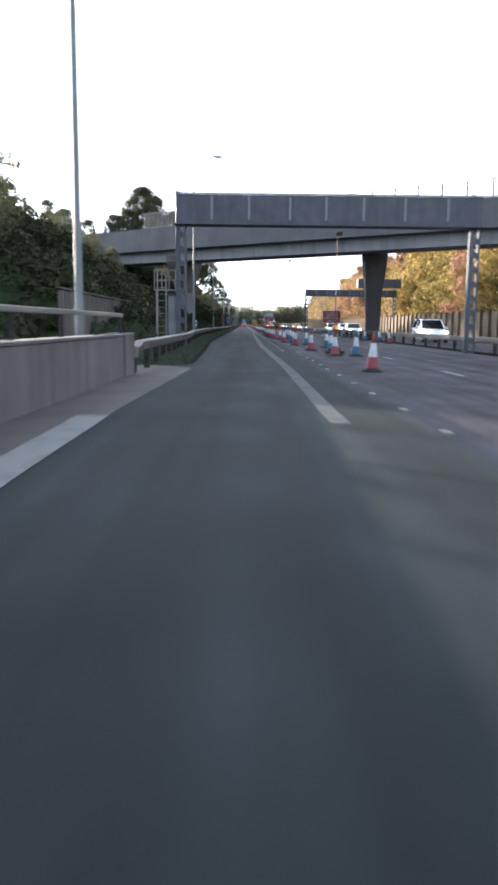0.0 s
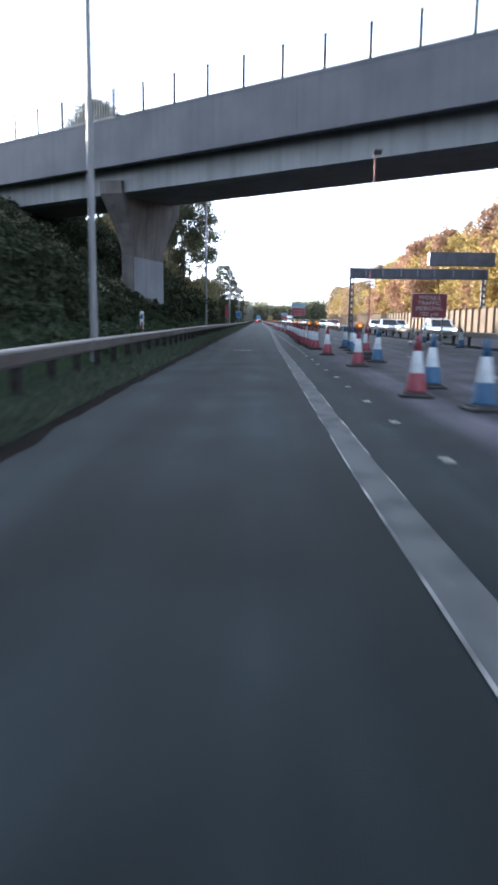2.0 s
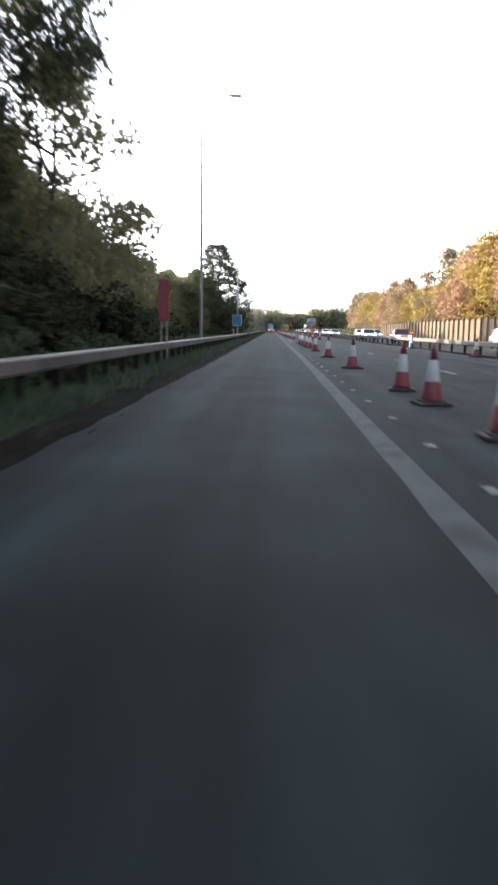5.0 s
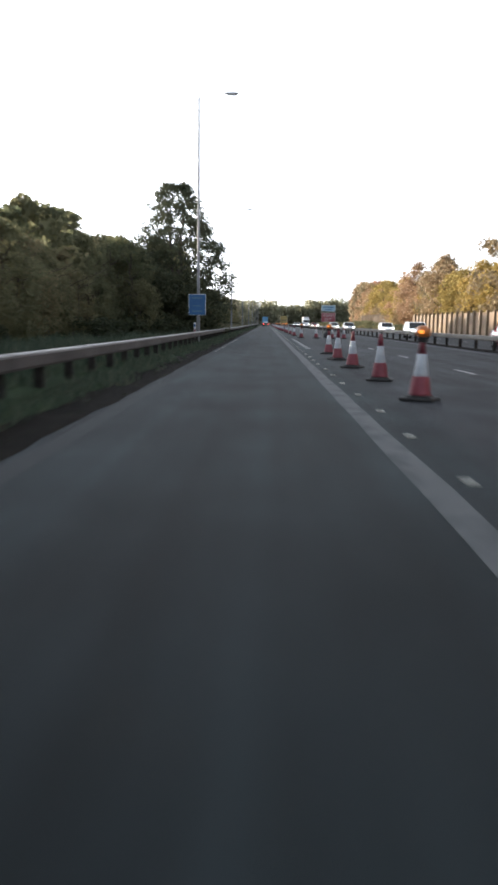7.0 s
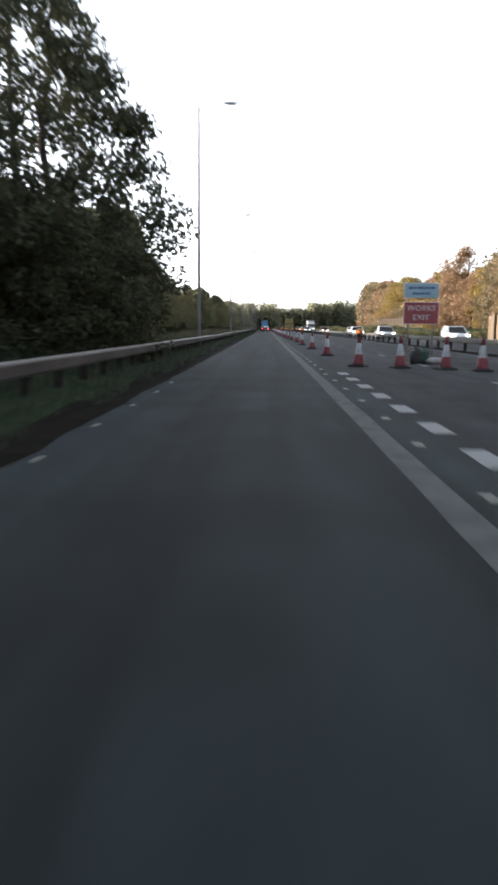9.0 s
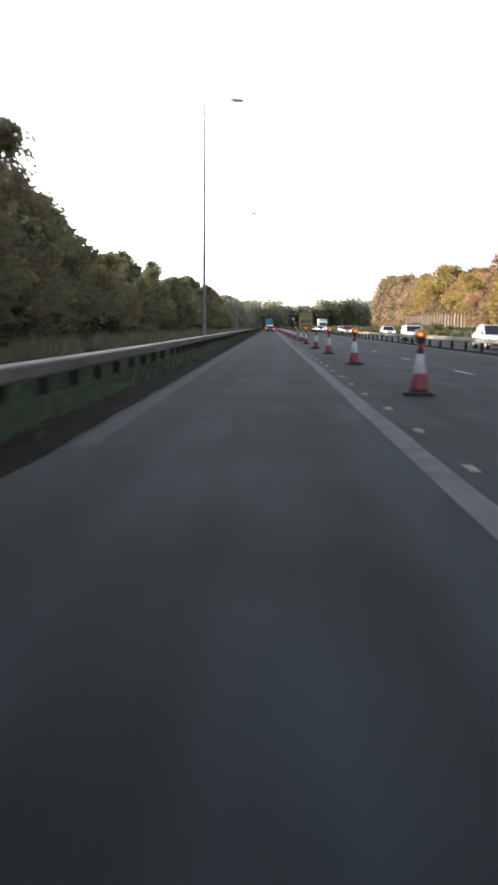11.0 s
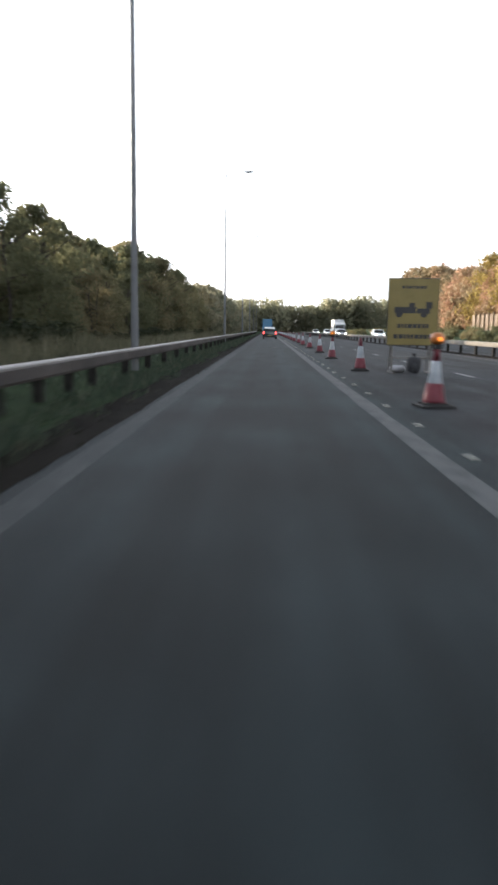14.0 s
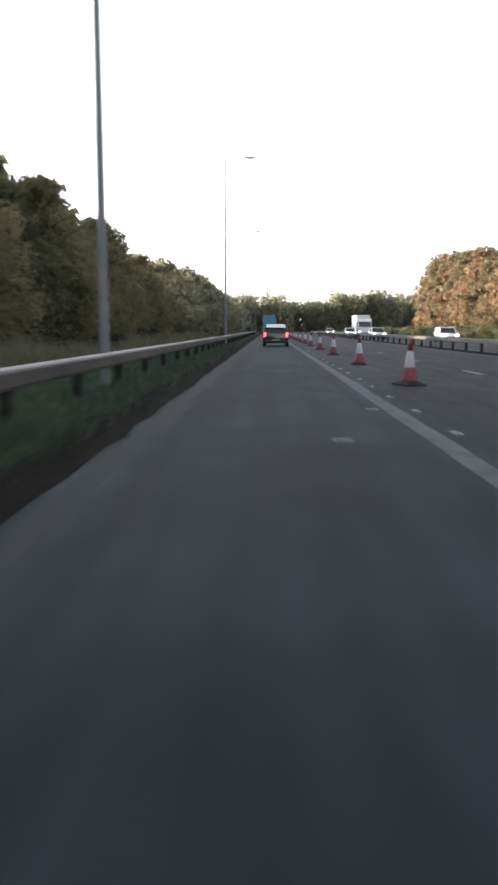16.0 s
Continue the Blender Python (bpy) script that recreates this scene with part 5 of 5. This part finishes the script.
green_far = [tree("broadleaf_tree", "green tree far along the belt, haze put into leaf colour", 9.0, 3.8, 0.04, 44, 1500, 0.54, LEAF_HAZED, 25 + k, 1, VERGE, sides=4) for k in range(2)]
rust_back = [tree("autumn_tree", "copper-coloured tree standing above the wood beyond the fence", 12.0, 4.6, 0.05, 60, 2600, 0.56, LEAF_RUST, 45 + k, 1, FARSIDE, sides=4) for k in range(2)]
warm_back = [tree("autumn_tree", "tree turning yellow and brown in the wood beyond the fence", 12.0, 4.9, 0.05, 52, 1900, 0.66, LEAF_WARM, 41 + k, 1, FARSIDE, sides=4) for k in range(2)]
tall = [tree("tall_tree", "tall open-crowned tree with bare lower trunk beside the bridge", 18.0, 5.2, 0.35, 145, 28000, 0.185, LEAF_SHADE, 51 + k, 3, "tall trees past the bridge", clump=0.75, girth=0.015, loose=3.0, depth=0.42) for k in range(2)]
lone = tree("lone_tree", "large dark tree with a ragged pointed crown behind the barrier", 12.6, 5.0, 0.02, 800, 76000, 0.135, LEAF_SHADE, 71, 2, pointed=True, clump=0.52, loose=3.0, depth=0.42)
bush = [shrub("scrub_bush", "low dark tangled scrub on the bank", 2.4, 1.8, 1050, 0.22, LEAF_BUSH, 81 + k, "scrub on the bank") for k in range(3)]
far_bush = [shrub("scrub_bush", "dull green scrub beside the opposite carriageway", 2.4, 1.8, 700, 0.27, LEAF_DARK, 85 + k, "scrub on the far verge") for k in range(2)]
thicket = [shrub("thicket_bush", "dense thicket added behind the belt to block low sun", 5.0, 3.0, 950, 0.49, LEAF_DARK, 141 + k, "thicket in the belt") for k in range(2)]
used = set()


def plant(pool, x, y, scale, sz=1.0, sink=0.0):
    src = random.choice(pool)
    m = pose(x, y, ground_z(x, y) - sink, 0, 0, random.uniform(0, 360)) @ Matrix.Diagonal((scale, scale, scale * sz, 1))
    if src.name in used:
        return copy_thing(src, m)
    used.add(src.name)
    src.matrix_basis = m
    return src


# verge side: tall group past the bridge, low scrub, then an uneven belt
for x, y, h in ((-10.5, 102, 15.2), (-9.4, 109, 16.4), (-13.5, 110, 18), (-8.5, 114, 18.6), (-16.9, 105, 21.4), (-15.2, 106, 22.2), (-18.5, 103, 19.5), (-26, 106, 18.3), (-14.0, 104, 20.2), (-24, 104, 17.5), (-11.5, 121, 14), (-28, 110, 17.5)):
    plant(tall, x, y, (h - ground_z(x, y)) / 17.2)
plant(green, -8.8, 123, 0.95)
lone.matrix_basis = pose(-8.7, 198.5, 0.1, 0, 0, 320) @ Matrix.Diagonal((1.1, 1.1, 1, 1))
for x, y, h in ((-9.0, 203, 6.2), (-12.6, 199, 6.2), (-11.8, 191, 7.0), (-11.5, 201, 7.5), (-9.6, 206, 6.4), (-13.5, 197, 9.0), (-9.5, 201, 5.0), (-10.2, 190, 5.0)):
    plant(green, x, y, h / 9.0)
BELT_Y = (120, 150, 161, 171, 182, 188, 200, 215, 245, 259, 264, 268, 276, 284, 292, 300, 305, 312, 318, 325, 332, 337, 343, 350, 362, 370, 378, 386, 397, 405, 431, 490, 545, 640)
BELT_H = (9.8, 9.3, 7.4, 6, 6, 8.4, 8.5, 8.3, 10.5, 11.2, 8.4, 7.3, 6.5, 7.6, 7, 8.7, 7.8, 7.7, 6.2, 7.2, 6.4, 5.3, 7, 8.3, 8.9, 9.8, 9.4, 8.2, 8.1, 8.4, 10.9, 11.4, 9.8, 11)
y = 124.0
while y < 640:
    near = y < 400
    top = float(np.interp(y, BELT_Y, BELT_H))
    x = -random.uniform(12.6, 14.4)
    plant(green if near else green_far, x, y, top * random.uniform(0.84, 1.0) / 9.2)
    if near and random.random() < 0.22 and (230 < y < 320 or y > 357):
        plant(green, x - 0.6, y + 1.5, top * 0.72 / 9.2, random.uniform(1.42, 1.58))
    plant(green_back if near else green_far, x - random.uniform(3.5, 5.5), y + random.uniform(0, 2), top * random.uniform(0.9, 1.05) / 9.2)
    y += random.uniform(3.1, 4.5) * (1 if near else 1.3)
for k in range(30):
    plant(green, -random.uniform(15, 34), random.uniform(34, 74) if k % 2 else random.uniform(96, 130), random.uniform(0.3, 0.45) if k % 2 else random.uniform(0.4, 0.6))
for k in range(12):
    plant(green, -random.uniform(9, 20), random.uniform(99, 128), random.uniform(0.25, 0.45))
for k in range(60):
    plant(bush, -random.uniform(6.4, 13.5), random.uniform(40, 96), random.uniform(0.35, 0.8), random.uniform(0.6, 0.95))
for k in range(44):
    plant(bush, -random.uniform(6.4, 11.5), random.uniform(88, 134), random.uniform(0.8, 1.4), random.uniform(0.8, 1.1))
for k in range(70):
    plant(bush, -random.uniform(9.6, 12.0), random.uniform(138, 400), random.uniform(0.5, 1.0), random.uniform(0.6, 1.0))


def bank_scrub(name, label, x0, x1, y0, y1, clumps, count, leaf, height, material, seed):
    """Low brambles and bracken that cover a bank all over."""
    g = np.random.default_rng(seed)
    c, r = [], []
    for k in range(clumps):
        x, yy = g.uniform(x0, x1), g.uniform(y0, y1)
        rad = height * g.uniform(0.5, 1.2)
        c.append((x, yy, ground_z(x, yy) + rad * 0.35))
        r.append(rad)
    me = leaf_cloud(c, r, count, leaf, seed + 1)
    me.materials.append(material)
    return tagged(new(name, me), label, "scrub", kind="stuff")


# those from y = 133 to 187 are added to stop low sun streaks
for x, y, h in ((-13.4, 60, 2.9), (-15, 58, 3.0), (-16.6, 61, 2.8), (-18.5, 57, 3.2), (-12.2, 63, 2.6), (-14.5, 52, 2.4), (-21, 60, 3.4), (-12.6, 56, 2.2), (-17.5, 50, 2.4), (-24, 58, 3.6), (-13, 181, 5.2), (-15, 185, 5.5), (-12.6, 186.5, 4.6), (-14, 177, 5.2), (-13.5, 145, 6.0), (-14, 149, 6.5), (-13, 141, 6.5), (-14, 138, 8.4), (-15, 133, 8.8)):
    plant(green, x, y, h / 9.0 if y > 100 else h / 8.0)
for k in range(16):
    plant(green, -random.uniform(12, 24), random.uniform(20, 40), random.uniform(0.45, 0.75))
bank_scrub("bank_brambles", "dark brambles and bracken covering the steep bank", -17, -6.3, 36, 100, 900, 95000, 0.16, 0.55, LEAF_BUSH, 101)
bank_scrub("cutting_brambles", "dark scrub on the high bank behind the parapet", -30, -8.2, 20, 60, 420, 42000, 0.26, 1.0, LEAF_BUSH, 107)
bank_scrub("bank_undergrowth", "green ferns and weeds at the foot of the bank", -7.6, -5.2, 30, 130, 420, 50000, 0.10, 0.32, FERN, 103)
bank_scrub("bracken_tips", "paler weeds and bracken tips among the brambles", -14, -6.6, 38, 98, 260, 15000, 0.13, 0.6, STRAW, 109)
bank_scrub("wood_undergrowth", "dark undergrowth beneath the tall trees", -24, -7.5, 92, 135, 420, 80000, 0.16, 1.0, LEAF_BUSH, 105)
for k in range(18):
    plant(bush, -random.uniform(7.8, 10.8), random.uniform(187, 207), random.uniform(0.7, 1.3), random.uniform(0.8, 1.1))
# continuous row added behind the belt to keep low sun off the road
for k in range(112):
    plant(thicket, -random.uniform(16, 19), 126 + 2.9 * k, random.uniform(0.85, 1.15))
# far side: a continuous belt behind the noise fence
COPPER_Y = (60, 112, 122, 150, 160, 335, 350, 372, 390, 430, 462, 480)
COPPER = (0.2, 0.2, 0.95, 0.95, 0.08, 0.15, 0.7, 0.6, 0.3, 0.55, 0.55, 0.3)
y = 44.0
while y < 590:
    h = float(np.interp(y, (44, 110, 150, 200, 232, 260, 292, 310, 352, 366, 385, 405, 430, 455, 482, 500, 530, 560, 600),
                        (11.7, 14.7, 15.9, 15.6, 10.2, 10.4, 10.4, 12.0, 10.9, 10.8, 15.8, 17.6, 16.0, 17.0, 15.7, 19.7, 23.4, 25.4, 26.0))) * random.uniform(0.80, 0.98)
    back = float(np.interp(y, (250, 575), (0, 27)))
    kind = random.random()
    share = float(np.interp(y, COPPER_Y, COPPER))
    front = rust if kind < share * 0.5 else gold if kind > (0.4 if y < 260 else 0.62) else warm
    plant(front if y < 430 else rust_back if kind < share else warm_back, back + random.uniform(26, 29), y, h / 12.0)
    plant(rust_back if kind < share else warm_back, back + random.uniform(31, 35), y + 2, h * (1.06 if kind < share else 0.98) / 12.0)
    if y > 300:
        plant(warm_back, back + random.uniform(24, 25.5), y + 1, h * 0.5 / 12.0)
    y += random.uniform(3.8, 5.6) * (1 if y < 330 else 1.45)
for k in range(40):
    plant(far_bush, random.uniform(22, 27), 345 + 5.4 * k, random.uniform(0.5, 0.9))
for k in range(16):
    plant(far_bush, random.uniform(20.9, 23), 266 + 4.2 * k + random.uniform(-2, 2), random.uniform(0.4, 0.7))
for k in range(14):
    plant(far_bush, random.uniform(28, 30), 343 + 5 * k + random.uniform(-2, 2), random.uniform(0.5, 0.8))
for k in range(40):
    plant(far_bush, random.uniform(21.8, 24.5), random.uniform(50, 430), random.uniform(0.4, 0.7))


def far_woods():
    """The wood that closes the view, far beyond the last lamp."""
    g = np.random.default_rng(5)
    c, r = [], []
    for k in range(620):
        x = g.uniform(-150, 180)
        yy = 655 + g.uniform(0, 40) + abs(x) * 0.1
        h = 13.8 + 3.2 * noise.noise((x * 0.03, 0, 9)) + g.uniform(-2, 2)
        for z in np.arange(1.5, h, 3.2):
            c.append((x + g.uniform(-1, 1), yy, z))
            r.append(g.uniform(2.4, 4.2))
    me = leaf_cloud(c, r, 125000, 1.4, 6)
    me.materials.append(LEAF_FAR_HAZE)
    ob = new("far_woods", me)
    return tagged(ob, "green wood closing the view, distance haze in its leaf colour", "woods", kind="stuff")


far_woods()


def blades(name, label, spots, height, width, material, seed):
    """Grass blades, each a bent triangle, in one mesh."""
    g = np.random.default_rng(seed)
    n = len(spots)
    p = np.array(spots)
    a = g.uniform(0, 6.283, n)
    d = np.stack([np.cos(a), np.sin(a), np.zeros(n)], 1)
    lean = np.stack([g.normal(size=n), g.normal(size=n), np.zeros(n)], 1) * 0.35
    tuft = np.array([0.75 + 0.9 * max(-0.4, noise.noise((x * 1.1, y * 0.7, 2.5))) for x, y, z in spots])
    h = (height * tuft * g.uniform(0.4, 1.2, n))[:, None]
    top = p + lean * h + np.array([0, 0, 1]) * h
    v = np.stack([p - d * width, p + d * width, top], 1).reshape(-1, 3)
    me = bpy.data.meshes.new(name)
    me.vertices.add(3 * n)
    me.vertices.foreach_set("co", v.ravel())
    me.loops.add(3 * n)
    me.loops.foreach_set("vertex_index", np.arange(3 * n))
    me.polygons.add(n)
    me.polygons.foreach_set("loop_start", np.arange(n) * 3)
    me.update(calc_edges=True)
    me.materials.append(material)
    return tagged(new(name, me), label, "grass", kind="stuff")


g = np.random.default_rng(3)
spots = []
for k in range(150000):
    yy = 22.3 + 357 * g.random() ** 1.15
    wide = ease(56, 76, yy)
    x = tarmac_edge(yy) - 0.1 - 0.16 * wide - 4.7 * g.random() ** 1.4
    if noise.noise((x * 1.3, yy * 0.5, 1)) > -0.5 + 0.30 * wide * (1 - 0.8 * ease(262, 290, yy)):
        spots.append((x, yy, ground_z(x, yy) - 0.02))
for k in range(26000):
    yy = 22.3 + 44 * g.random()
    x = tarmac_edge(yy) - 0.12 - 2.6 * g.random() ** 1.2
    spots.append((x, yy, ground_z(x, yy) - 0.02))
for k in range(60000):
    yy = 60 + 320 * g.random()
    x = -3.80 - 0.85 * g.random()
    if noise.noise((x * 0.9, yy * 0.6, 11)) > 0.12 - 0.6 * (-3.80 - x):
        spots.append((x, yy, ground_z(x, yy) - 0.01))
blades("verge_grass", "rough green grass under and behind the barrier", spots, 0.20, 0.012, GRASS, 4)
spots = []
for k in range(30000):
    x, yy = -5.0 - 6.0 * g.random(), g.uniform(120, 232)
    spots.append((x, yy, ground_z(x, yy) - 0.02))
blades("meadow_grass", "rough green grass on the verge behind the barrier", spots, 0.42, 0.020, GRASS, 15)
spots = []
for k in range(60000):
    x, yy = -7.2 - 5.5 * g.random(), g.uniform(216, 400)
    if noise.noise((x * 0.5, yy * 0.2, 7)) > -0.2:
        spots.append((x, yy, ground_z(x, yy) - 0.02))
blades("tall_grass", "tall dry grass in front of the trees", spots, 0.75, 0.018, STRAW, 5)
spots_l = [(-3.74 - 0.5 * g.random() ** 2 + 0.35 * (g.random() < 0.3) * g.random(), g.uniform(52, 360), 0.02) for _ in range(5000)]
litter = leaf_cloud(spots_l, [0.02] * len(spots_l), 6000, 0.03, 8)
litter.materials.append(LEAF_BUSH)
tagged(new("leaf_litter", litter), "dead leaves and grit along the road edge", "leaf litter", kind="stuff")
